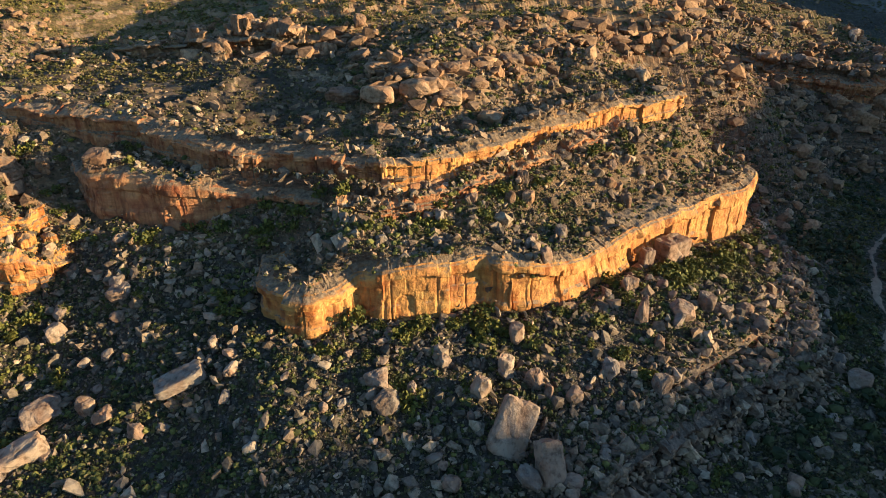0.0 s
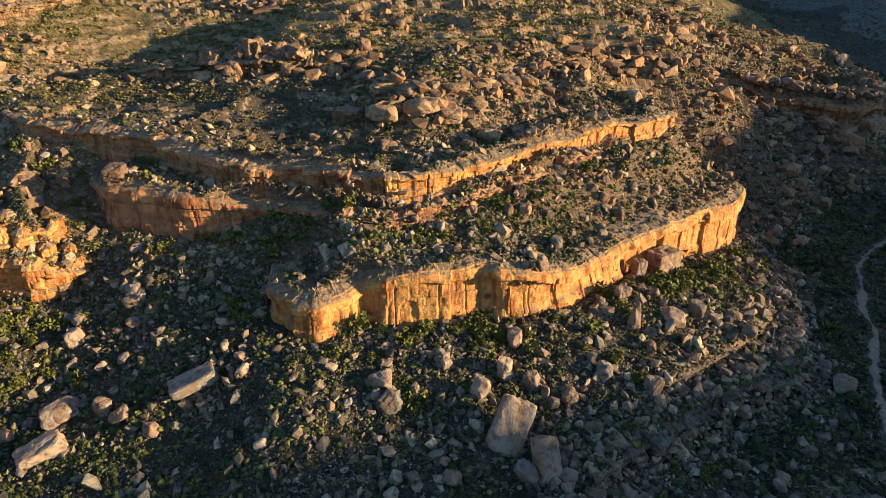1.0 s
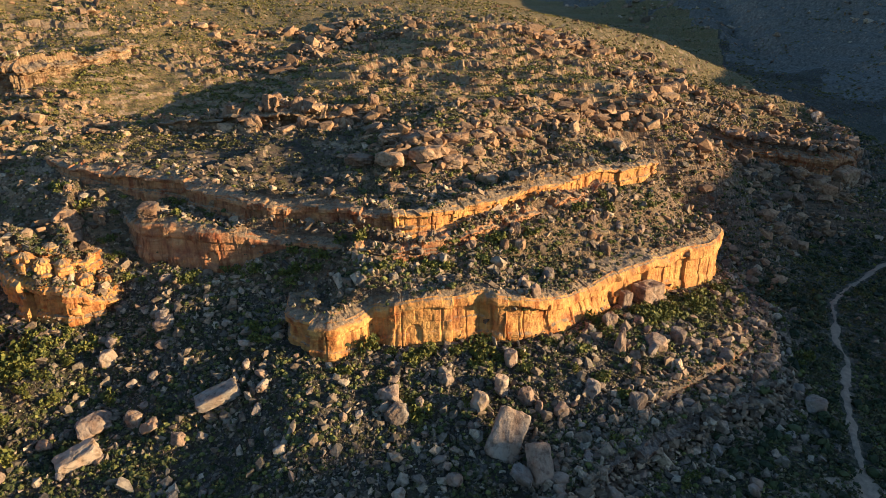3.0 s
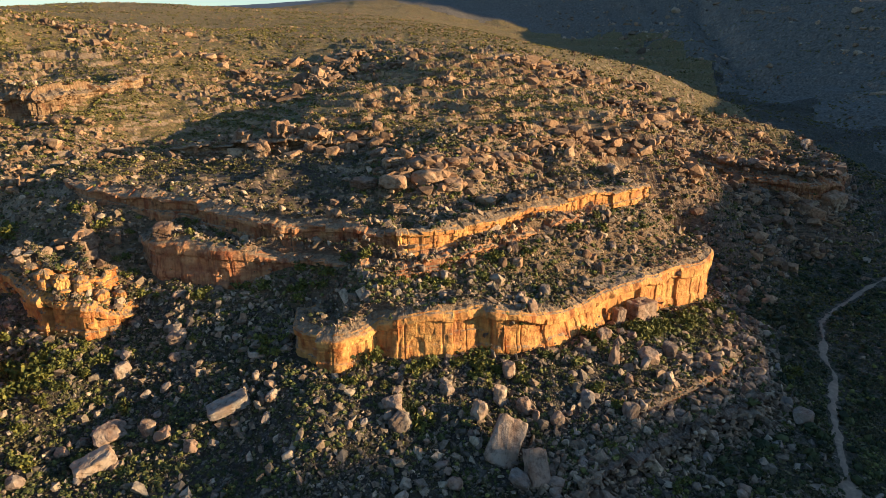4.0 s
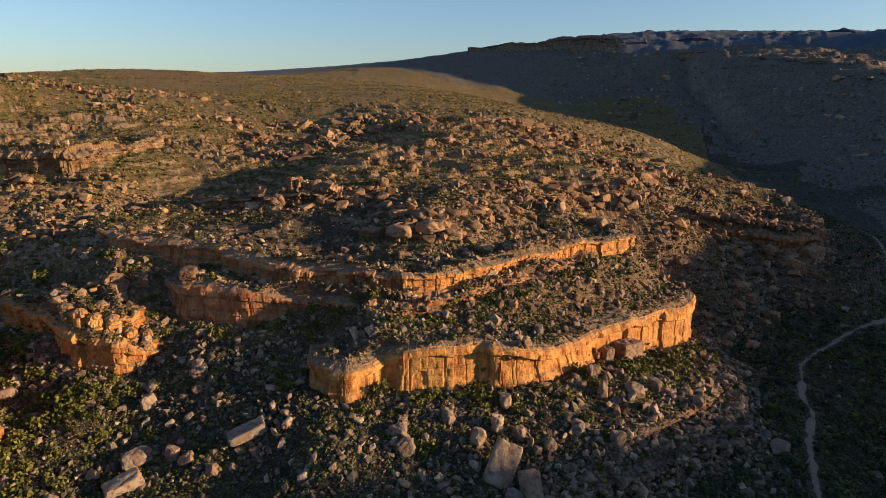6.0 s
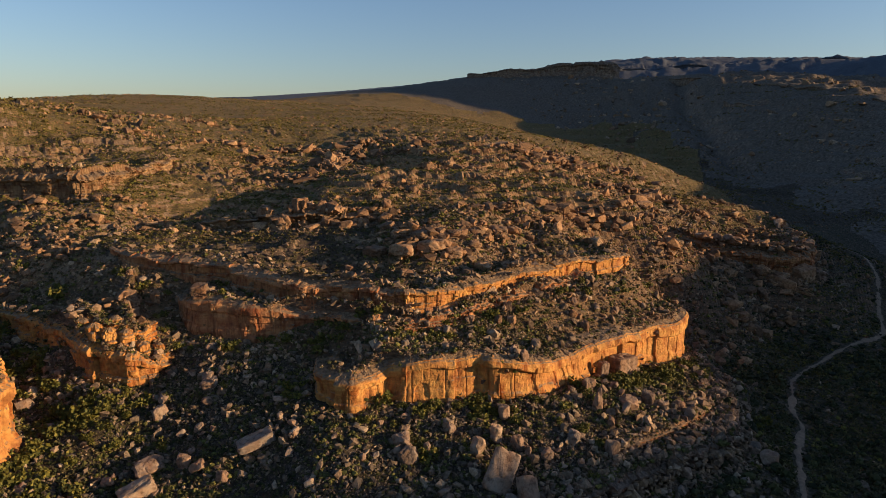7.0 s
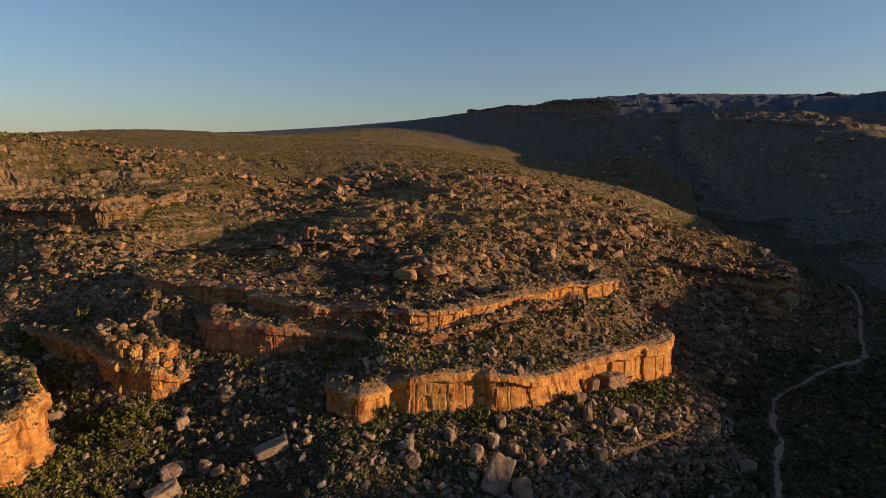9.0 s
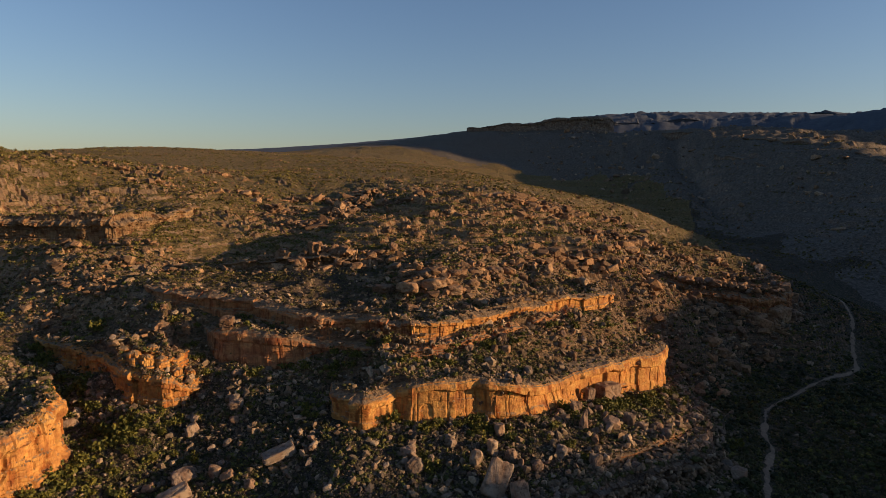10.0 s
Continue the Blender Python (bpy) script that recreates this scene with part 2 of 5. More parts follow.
def land(x, y, edge=1.9):
    """Height of the ground sheet at each place; the cliff faces stand before its steps by that many metres."""
    x, y = np.asarray(x, float).ravel(), np.asarray(y, float).ravel()
    p = spread(x, y)
    base = np.empty(len(x))
    for i in range(0, len(x), 20000):
        q = p[i:i + 20000]
        g = np.maximum((q**2).sum(1)[:, None] + (KNOTS**2).sum(1)[None] - 2 * q @ KNOTS.T, 0) / 160**2
        base[i:i + 20000] = (g * np.sqrt(g)) @ WEIGHTS[:size] + WEIGHTS[size] + (q / 160) @ WEIGHTS[size + 1:]
    r = np.hypot(x, y + 60)
    calm = smooth(2, 9, base) * 0.85 + 0.15
    rough = 0.6 * fbm(x / 14, y / 14, 3, 5) + 0.42 * fbm(x / 3.3, y / 3.3, 3, 9)
    wild = smooth(330, 900, r)
    h = base + steps(x, y, edge) + rough * calm * (1 - 0.5 * wild)
    mounds = smooth(168, 215, y) * (1 - 0.85 * smooth(300, 420, y)) * (1 - smooth(900, 1300, r)) * calm
    rocky = smooth(0.02, 0.3, fbm(x / 34 + 3, y / 26, 3, 97)) * smooth(150, 175, y) * (1 - smooth(420, 640, y)) * calm * (base > 30) * smooth(85, 45, x - 0.45 * (y - 170)) * (1 - pan_share(x, y))
    for wide, tall, k in ((7.0, 2.6, 101), (2.9, 1.3, 103)):
        u, v = x / wide + 0.55 * fbm(x / wide / 1.9, y / wide / 1.9, 2, k), y / (0.75 * wide) + 0.55 * fbm(x / wide / 1.7 + 9, y / wide / 1.7, 2, k + 1)
        h = h + rocky * tall * (hash01(np.floor(u), np.floor(v), k) - 0.35)
    h = h + mounds * (2.8 * fbm(x / 40, y / 30, 3, 71) + 0.6 * np.abs(fbm(x / 13, y / 11, 3, 73)) - 0.3)
    east = smooth(100, 350, x)
    far = wild * (4 * fbm(x / 110, y / 110, 4, 21) * smooth(800, 1400, r) * (0.3 + 0.7 * east) + (0.7 + 2.5 * (x > 0.3 * y)) * fbm(x / 42, y / 35, 4, 31)) * calm
    far = far - (2 + 7 * east) * smooth(900, 1400, r) * np.abs(fbm(x / 70, y / 120, 4, 61)) * (base > 60)
    h = h + far
    cut = np.full(len(x), 1e9)
    # bedding planes weather into low steps on the plateau and the mountain sides
    for tall, share in ((3.2, smooth(170, 230, y) * (1 - smooth(500, 800, r)) * (0.15 + 0.5 * smooth(-120, -60, x))), (13.0, smooth(600, 1100, r) * (0.15 + 0.5 * east))):
        k = (h + 1.5 * fbm(x / 25, y / 25, 4, 41)) / tall
        f = k - np.floor(k)
        h = h + share * calm * tall * (smooth(0.35, 0.65, f) - f)
    for (xa, ya), (xb, yb) in zip(RAVINE[:-1], RAVINE[1:]):
        near = np.nonzero((y > min(ya, yb) - 80) & (y < max(ya, yb) + 80) & (x > 200) & (x < 640))[0]
        t = np.clip(((x[near] - xa) * (xb - xa) + (y[near] - ya) * (yb - ya)) / ((xb - xa)**2 + (yb - ya)**2), 0, 1)
        d = np.hypot(x[near] - xa - t * (xb - xa), y[near] - ya - t * (yb - ya))
        cut[near] = np.minimum(cut[near], d)
    h = h - 15 * np.exp(-(cut / 20)**2) * smooth(15, 60, base)
    flat = 1 - smooth(1.5, 5, track_gap(x, y))
    return h * (1 - flat) + (base - 0.1) * flat


# ---- materials ----
def material(name, build, rough=0.9):
    m = bpy.data.materials.new(name)
    m.use_nodes = True
    nt = m.node_tree
    shader = nt.nodes["Principled BSDF"]
    shader.inputs["Roughness"].default_value = rough
    shader.inputs["Specular IOR Level"].default_value = 0.2
    build(Net(nt), shader)
    return m


class Net:
    def __init__(self, nt):
        self.nt = nt

    def add(self, kind, **given):
        n = self.nt.nodes.new(kind)
        for key, value in given.items():
            n.inputs[key.replace("_", " ")].default_value = value
        return n

    def link(self, a, b):
        self.nt.links.new(a, b)

    def place(self, scale=(1, 1, 1)):
        g = self.add("ShaderNodeNewGeometry")
        m = self.add("ShaderNodeMapping", Scale=scale)
        self.link(g.outputs["Position"], m.inputs["Vector"])
        return m.outputs[0]

    def noise(self, scale, detail=5, where=None, rough=0.6):
        n = self.add("ShaderNodeTexNoise", Scale=scale, Detail=detail, Roughness=rough)
        self.link(where or self.place(), n.inputs["Vector"])
        return n.outputs["Fac"]

    def ramp(self, fac, stops):
        n = self.add("ShaderNodeValToRGB")
        el = n.color_ramp.elements
        while len(el) < len(stops):
            el.new(0.5)
        for e, (at, c) in zip(el, stops):
            e.position = at
            e.color = (*c, 1) if len(c) == 3 else c
        self.link(fac, n.inputs[0])
        return n.outputs[0]

    def mix(self, fac, a, b, kind="MIX"):
        n = self.nt.nodes.new("ShaderNodeMix")
        n.data_type, n.blend_type = "RGBA", kind
        for at, v in ((0, fac), (6, a), (7, b)):
            if isinstance(v, (int, float)):
                n.inputs[at].default_value = v
            elif isinstance(v, tuple):
                n.inputs[at].default_value = (*v, 1)
            else:
                self.link(v, n.inputs[at])
        return n.outputs[2]

    def math(self, op, a, b=0.0):
        n = self.nt.nodes.new("ShaderNodeMath")
        n.operation = op
        for i, v in enumerate((a, b)):
            if isinstance(v, (int, float)):
                n.inputs[i].default_value = v
            else:
                self.link(v, n.inputs[i])
        return n.outputs[0]

    def bump(self, height, shader, strength=0.5, distance=0.2):
        n = self.add("ShaderNodeBump", Strength=strength, Distance=distance)
        self.link(height, n.inputs["Height"])
        self.link(n.outputs[0], shader.inputs["Normal"])


EARTH = [(0.3, (0.02, 0.015, 0.009)), (0.5, (0.045, 0.033, 0.02)), (0.7, (0.11, 0.074, 0.042))]
GREENS = [(0.35, (0.022, 0.024, 0.008)), (0.7, (0.10, 0.085, 0.024))]


def ground_look(net, sh, least=0.25, sparse=1.0, earth=EARTH, greens=GREENS, stony=(0.42, 0.6)):
    soil = net.ramp(net.noise(0.3, 9, rough=0.7), earth)
    cells = net.add("ShaderNodeTexVoronoi", Scale=2.1, Randomness=1.0)
    gaps = net.add("ShaderNodeTexVoronoi", Scale=2.1, Randomness=1.0)
    gaps.feature = "DISTANCE_TO_EDGE"
    for n in (cells, gaps):
        net.link(net.place(), n.inputs["Vector"])
    pick = net.add("ShaderNodeSeparateColor")
    net.link(cells.outputs["Color"], pick.inputs[0])
    stone = net.ramp(pick.outputs[0], [(0.0, (0.03, 0.024, 0.018)), (0.45, (0.09, 0.072, 0.055)), (0.8, (0.13, 0.10, 0.072)), (1.0, (0.24, 0.185, 0.13))])
    joint = net.ramp(gaps.outputs["Distance"], [(0.02, (0.25, 0.22, 0.2)), (0.16, (1, 1, 1))])
    stone = net.mix(0.55, stone, joint, "MULTIPLY")
    both = net.mix(net.ramp(net.noise(0.5, 6), [(stony[0], (0, 0, 0)), (stony[1], (1, 1, 1))]), soil, stone)
    spots = net.add("ShaderNodeTexVoronoi", Scale=0.75, Randomness=1.0)
    net.link(net.place(), spots.inputs["Vector"])
    scrub_at = net.ramp(spots.outputs["Distance"], [(0.25 * sparse, (1, 1, 1)), (0.5 * sparse, (0, 0, 0))])
    wide = net.ramp(net.noise(0.05, 5), [(0.35, (least, least, least)), (0.58, (1, 1, 1))])
    green = net.ramp(net.noise(1.2, 4), greens)
    sh_col = net.mix(net.math("MULTIPLY", scrub_at, wide), both, green)
    g = net.add("ShaderNodeNewGeometry")
    split = net.add("ShaderNodeSeparateXYZ")
    net.link(g.outputs["Normal"], split.inputs[0])
    bare = net.ramp(split.outputs[2], [(0.55, (1, 1, 1)), (0.78, (0, 0, 0))])
    rock = net.ramp(net.noise(0.5, 9, net.place((1, 1, 4))), [(0.3, (0.06, 0.042, 0.03)), (0.52, (0.16, 0.10, 0.06)), (0.75, (0.28, 0.18, 0.105))])
    net.link(net.mix(bare, sh_col, rock), sh.inputs["Base Color"])
    high = net.math("ADD", net.math("MULTIPLY", net.ramp(gaps.outputs["Distance"], [(0.0, (0, 0, 0)), (0.25, (1, 1, 1))]), 0.3), net.noise(1.6, 9))
    net.bump(high, sh, 1.0, 0.45)


def cliff_look(stops, streaks, size_of=1.3, low=(0.09, 0.063, 0.04), high=(0.33, 0.225, 0.13), bedding=0.4):
    def look_of(net, sh):
        warm = net.ramp(net.noise(0.2, 7, net.place((1, 1, 1.6))), stops)
        streak = net.ramp(net.noise(0.9, 6, net.place((1, 1, 0.07))), [(0.36, (0.34, 0.28, 0.25)), (0.52, (1, 1, 1))])
        beds = net.ramp(net.noise(1.0, 5, net.place((0.1, 0.1, 1.8))), [(0.36, (0.55, 0.5, 0.48)), (0.5, (1, 1, 1))])
        blotch = net.ramp(net.noise(0.55, 8), [(0.3, (0.6, 0.5, 0.45)), (0.5, (1, 1, 1))])
        col = net.mix(bedding, net.mix(streaks, warm, streak, "MULTIPLY"), beds, "MULTIPLY")
        col = net.mix(0.5, col, blotch, "MULTIPLY")
        fresh = net.ramp(net.noise(0.17, 4, net.place((1, 1, 0.7))), [(0.58, (1, 1, 1)), (0.64, (1.3, 1.3, 1.2))])
        rusty = net.ramp(net.noise(0.24, 5, net.place((1.3, 1.3, 0.6))), [(0.36, (0.62, 0.42, 0.34)), (0.46, (1, 1, 1))])
        col = net.mix(0.9, net.mix(0.8, col, fresh, "MULTIPLY"), rusty, "MULTIPLY")
        g = net.add("ShaderNodeNewGeometry")
        split = net.add("ShaderNodeSeparateXYZ")
        net.link(g.outputs["Normal"], split.inputs[0])
        grey = net.ramp(net.noise(size_of, 9, rough=0.7), [(0.35, low), (0.68, high)])
        lid = net.ramp(net.math("ADD", split.outputs[2], net.math("MULTIPLY", net.math("SUBTRACT", net.noise(0.7, 6), 0.5), 0.9)), [(0.62, (0, 0, 0)), (0.86, (1, 1, 1))])
        net.link(net.mix(lid, col, grey), sh.inputs["Base Color"])
        net.bump(net.noise(1.6, 9, net.place((1, 1, 1.2))), sh, 0.8, 0.35)
    return look_of


def boulder_look(stops):
    def look_of(net, sh):
        info = net.add("ShaderNodeNewGeometry")
        tone = net.ramp(info.outputs["Random Per Island"], stops)
        lichen = net.ramp(net.noise(1.1, 8), [(0.36, (0.45, 0.42, 0.40)), (0.55, (1, 1, 1)), (0.75, (1.15, 1.1, 1.05))])
        net.link(net.mix(0.85, tone, lichen, "MULTIPLY"), sh.inputs["Base Color"])
        net.bump(net.noise(3.0, 8), sh, 0.7, 0.2)
    return look_of


def single_boulder_look(stops):
    def look_of(net, sh):
        info = net.add("ShaderNodeObjectInfo")
        tone = net.ramp(info.outputs["Random"], stops)
        lichen = net.ramp(net.noise(0.8, 9), [(0.34, (0.4, 0.37, 0.35)), (0.52, (1, 1, 1)), (0.75, (1.15, 1.1, 1.05))])
        stain = net.ramp(net.noise(0.35, 6, net.place((1, 1, 0.3))), [(0.4, (0.75, 0.52, 0.38)), (0.6, (1, 1, 1))])
        net.link(net.mix(0.6, net.mix(0.85, tone, lichen, "MULTIPLY"), stain, "MULTIPLY"), sh.inputs["Base Color"])
        net.bump(net.noise(2.2, 9), sh, 0.8, 0.25)
    return look_of


def leaf_look(stops):
    def look_of(net, sh):
        info = net.add("ShaderNodeNewGeometry")
        broad = net.noise(0.4, 3)
        mixed = net.math("ADD", net.math("MULTIPLY", info.outputs["Random Per Island"], 0.5), net.math("MULTIPLY", broad, 0.5))
        net.link(net.ramp(mixed, stops), sh.inputs["Base Color"])
    return look_of


def plain_look(stops, scale):
    def look_of(net, sh):
        net.link(net.ramp(net.noise(scale, 6), stops), sh.inputs["Base Color"])
        net.bump(net.noise(scale * 3, 6), sh, 0.5, 0.1)
    return look_of


GROUND = material("stony_ground", ground_look, 0.95)
VALLEY = material("scrubby_valley_ground", lambda net, sh: ground_look(net, sh, 0.85, 1.45, [(0.3, (0.045, 0.034, 0.022)), (0.5, (0.11, 0.08, 0.05)), (0.7, (0.24, 0.17, 0.105))], [(0.35, (0.018, 0.019, 0.009)), (0.7, (0.065, 0.06, 0.028))]), 0.95)
UPLAND = material("olive_heath_ground", lambda net, sh: ground_look(net, sh, 0.6, 1.5, [(0.3, (0.075, 0.05, 0.022)), (0.5, (0.175, 0.11, 0.048)), (0.7, (0.31, 0.19, 0.085))],
                                                                    [(0.35, (0.055, 0.047, 0.013)), (0.7, (0.175, 0.14, 0.038))], (0.56, 0.72)), 0.95)


def pan_look(net, sh):
    """Bare flat bedrock with a thin skin of sand, lichen and cracks."""
    rock = net.ramp(net.noise(0.14, 8, rough=0.65), [(0.32, (0.045, 0.033, 0.022)), (0.5, (0.10, 0.068, 0.044)), (0.68, (0.20, 0.13, 0.08))])
    spots = net.ramp(net.noise(0.9, 9, rough=0.7), [(0.36, (0.35, 0.32, 0.28)), (0.54, (1, 1, 1))])
    tufts = net.ramp(net.noise(0.45, 7, rough=0.7), [(0.5, (0, 0, 0)), (0.6, (1, 1, 1))])
    net.link(net.mix(net.math("MULTIPLY", tufts, 0.8), net.mix(0.9, rock, spots, "MULTIPLY"), (0.062, 0.052, 0.02)), sh.inputs["Base Color"])
    net.bump(net.noise(0.8, 9), sh, 0.8, 0.4)


SHELF = material("tan_shelf_ground", lambda net, sh: ground_look(net, sh, 0.3, 0.9, [(0.3, (0.07, 0.046, 0.024)), (0.5, (0.17, 0.105, 0.052)), (0.7, (0.31, 0.19, 0.095))], [(0.35, (0.035, 0.032, 0.012)), (0.7, (0.13, 0.105, 0.034))], (0.5, 0.7)), 0.95)
PAN = material("bare_rock_pan", pan_look, 0.95)
MOUNTAIN = material("grey_mountain_rock", cliff_look([(0.3, (0.10, 0.076, 0.056)), (0.5, (0.18, 0.135, 0.096)), (0.7, (0.30, 0.225, 0.155))], 0.1, 0.3, (0.038, 0.034, 0.026), (0.19, 0.15, 0.108)), 0.95)
# blue-grey tint: aerial haze painted into the rock colour of the far range
HAZED_ROCK = material("haze_tinted_distant_rock", cliff_look([(0.3, (0.05, 0.06, 0.075)), (0.5, (0.075, 0.082, 0.095)), (0.7, (0.11, 0.11, 0.112))], 0.2, 0.05, (0.05, 0.06, 0.075), (0.09, 0.098, 0.11)), 0.95)
CLIFF = material("golden_sandstone", cliff_look([(0.28, (0.27, 0.105, 0.04)), (0.5, (0.45, 0.21, 0.056)), (0.72, (0.53, 0.30, 0.085))], 0.35, bedding=0.15), 0.9)
CLIFF_RED = material("red_sandstone", cliff_look([(0.28, (0.22, 0.085, 0.042)), (0.5, (0.36, 0.165, 0.07)), (0.72, (0.48, 0.26, 0.11))], 0.65, bedding=0.25), 0.9)
TAN = material("tan_sandstone", cliff_look([(0.28, (0.14, 0.08, 0.045)), (0.5, (0.23, 0.14, 0.07)), (0.72, (0.33, 0.215, 0.105))], 0.5, bedding=0.6), 0.92)
BEDROCK = material("plateau_bedrock", cliff_look([(0.28, (0.14, 0.08, 0.045)), (0.5, (0.23, 0.14, 0.07)), (0.72, (0.33, 0.215, 0.105))], 0.0, bedding=0.5), 0.92)
CLIFF_GREY = material("grey_sandstone", cliff_look([(0.35, (0.06, 0.042, 0.03)), (0.5, (0.18, 0.115, 0.075)), (0.65, (0.34, 0.225, 0.15))], 0.6, bedding=0.9, low=(0.05, 0.038, 0.028), high=(0.22, 0.155, 0.105)), 0.92)
STONES = material("loose_stone", boulder_look([(0.0, (0.07, 0.055, 0.039)), (0.35, (0.17, 0.13, 0.09)), (0.7, (0.19, 0.13, 0.08)), (1.0, (0.38, 0.285, 0.185))]), 0.92)
BROWN = material("brown_stone", boulder_look([(0.0, (0.11, 0.075, 0.048)), (0.35, (0.21, 0.148, 0.094)), (0.7, (0.26, 0.162, 0.092)), (1.0, (0.41, 0.30, 0.19))]), 0.92)
KNOBS = material("orange_outcrop_rock", boulder_look([(0.0, (0.12, 0.072, 0.042)), (0.35, (0.21, 0.125, 0.068)), (0.7, (0.29, 0.16, 0.078)), (1.0, (0.38, 0.235, 0.125))]), 0.92)
BOULDER = material("boulder_stone", single_boulder_look([(0.0, (0.17, 0.136, 0.106)), (0.35, (0.255, 0.204, 0.157)), (0.7, (0.246, 0.166, 0.111)), (1.0, (0.36, 0.28, 0.20))]), 0.9)
BOULDER_BROWN = material("brown_boulder_stone", single_boulder_look([(0.0, (0.16, 0.105, 0.066)), (0.4, (0.24, 0.155, 0.092)), (0.75, (0.28, 0.17, 0.092)), (1.0, (0.34, 0.235, 0.14))]), 0.9)
LEAVES = material("scrub_leaves", leaf_look([(0.25, (0.05, 0.055, 0.013)), (0.5, (0.105, 0.10, 0.018)), (0.75, (0.18, 0.15, 0.026))]), 0.7)
DRY = material("dry_scrub", leaf_look([(0.25, (0.04, 0.037, 0.016)), (0.5, (0.085, 0.073, 0.03)), (0.75, (0.155, 0.12, 0.05))]), 0.85)
# dark green leaves, lowered further so the colour itself deepens the valley shade
SHADE_DARK_LEAVES = material("shade_darkened_scrub_leaves", leaf_look([(0.25, (0.010, 0.014, 0.005)), (0.5, (0.027, 0.031, 0.009)), (0.75, (0.062, 0.062, 0.017))]), 0.75)
OLIVE = material("olive_leaves", leaf_look([(0.25, (0.032, 0.036, 0.011)), (0.5, (0.08, 0.08, 0.02)), (0.75, (0.17, 0.15, 0.036))]), 0.75)
GOLDEN = material("golden_heath", leaf_look([(0.25, (0.055, 0.05, 0.013)), (0.5, (0.12, 0.098, 0.025)), (0.75, (0.20, 0.155, 0.042))]), 0.85)
WOOD = material("grey_twigs", plain_look([(0.3, (0.10, 0.075, 0.05)), (0.7, (0.18, 0.14, 0.10))], 4.0), 0.9)
SAND = material("pale_sand", plain_look([(0.3, (0.15, 0.105, 0.068)), (0.7, (0.28, 0.195, 0.125))], 0.8), 0.95)


# ---- mesh helpers ----
def mesh_from(name, verts, faces, mat, smooth_shade=False):
    """A mesh from arrays: verts (n, 3), faces (m, 3 or 4)."""
    me = bpy.data.meshes.new(name)
    verts, faces = np.asarray(verts, np.float32), np.asarray(faces, np.int32)
    k = faces.shape[1]
    me.vertices.add(len(verts))
    me.vertices.foreach_set("co", verts.ravel())
    me.loops.add(faces.size)
    me.loops.foreach_set("vertex_index", faces.ravel())
    me.polygons.add(len(faces))
    me.polygons.foreach_set("loop_start", np.arange(len(faces), dtype=np.int32) * k)
    me.polygons.foreach_set("loop_total", np.full(len(faces), k, np.int32))
    me.polygons.foreach_set("use_smooth", np.full(len(faces), smooth_shade))
    me.materials.append(mat)
    me.update(calc_edges=True)
    return me


def grid_faces(rows, cols, wrap=False):
    i, j = np.meshgrid(np.arange(rows - 1), np.arange(cols if wrap else cols - 1), indexing="ij")
    k = (j + 1) % cols
    return np.stack([i * cols + j, i * cols + k, (i + 1) * cols + k, (i + 1) * cols + j], -1).reshape(-1, 4)


def part(name, bm, mat, parent, label=""):
    me = bpy.data.meshes.new(name)
    bm.to_mesh(me)
    bm.free()
    me.materials.append(mat)
    ob = new(name, me)
    ob.parent = parent
    return tagged(ob, label)


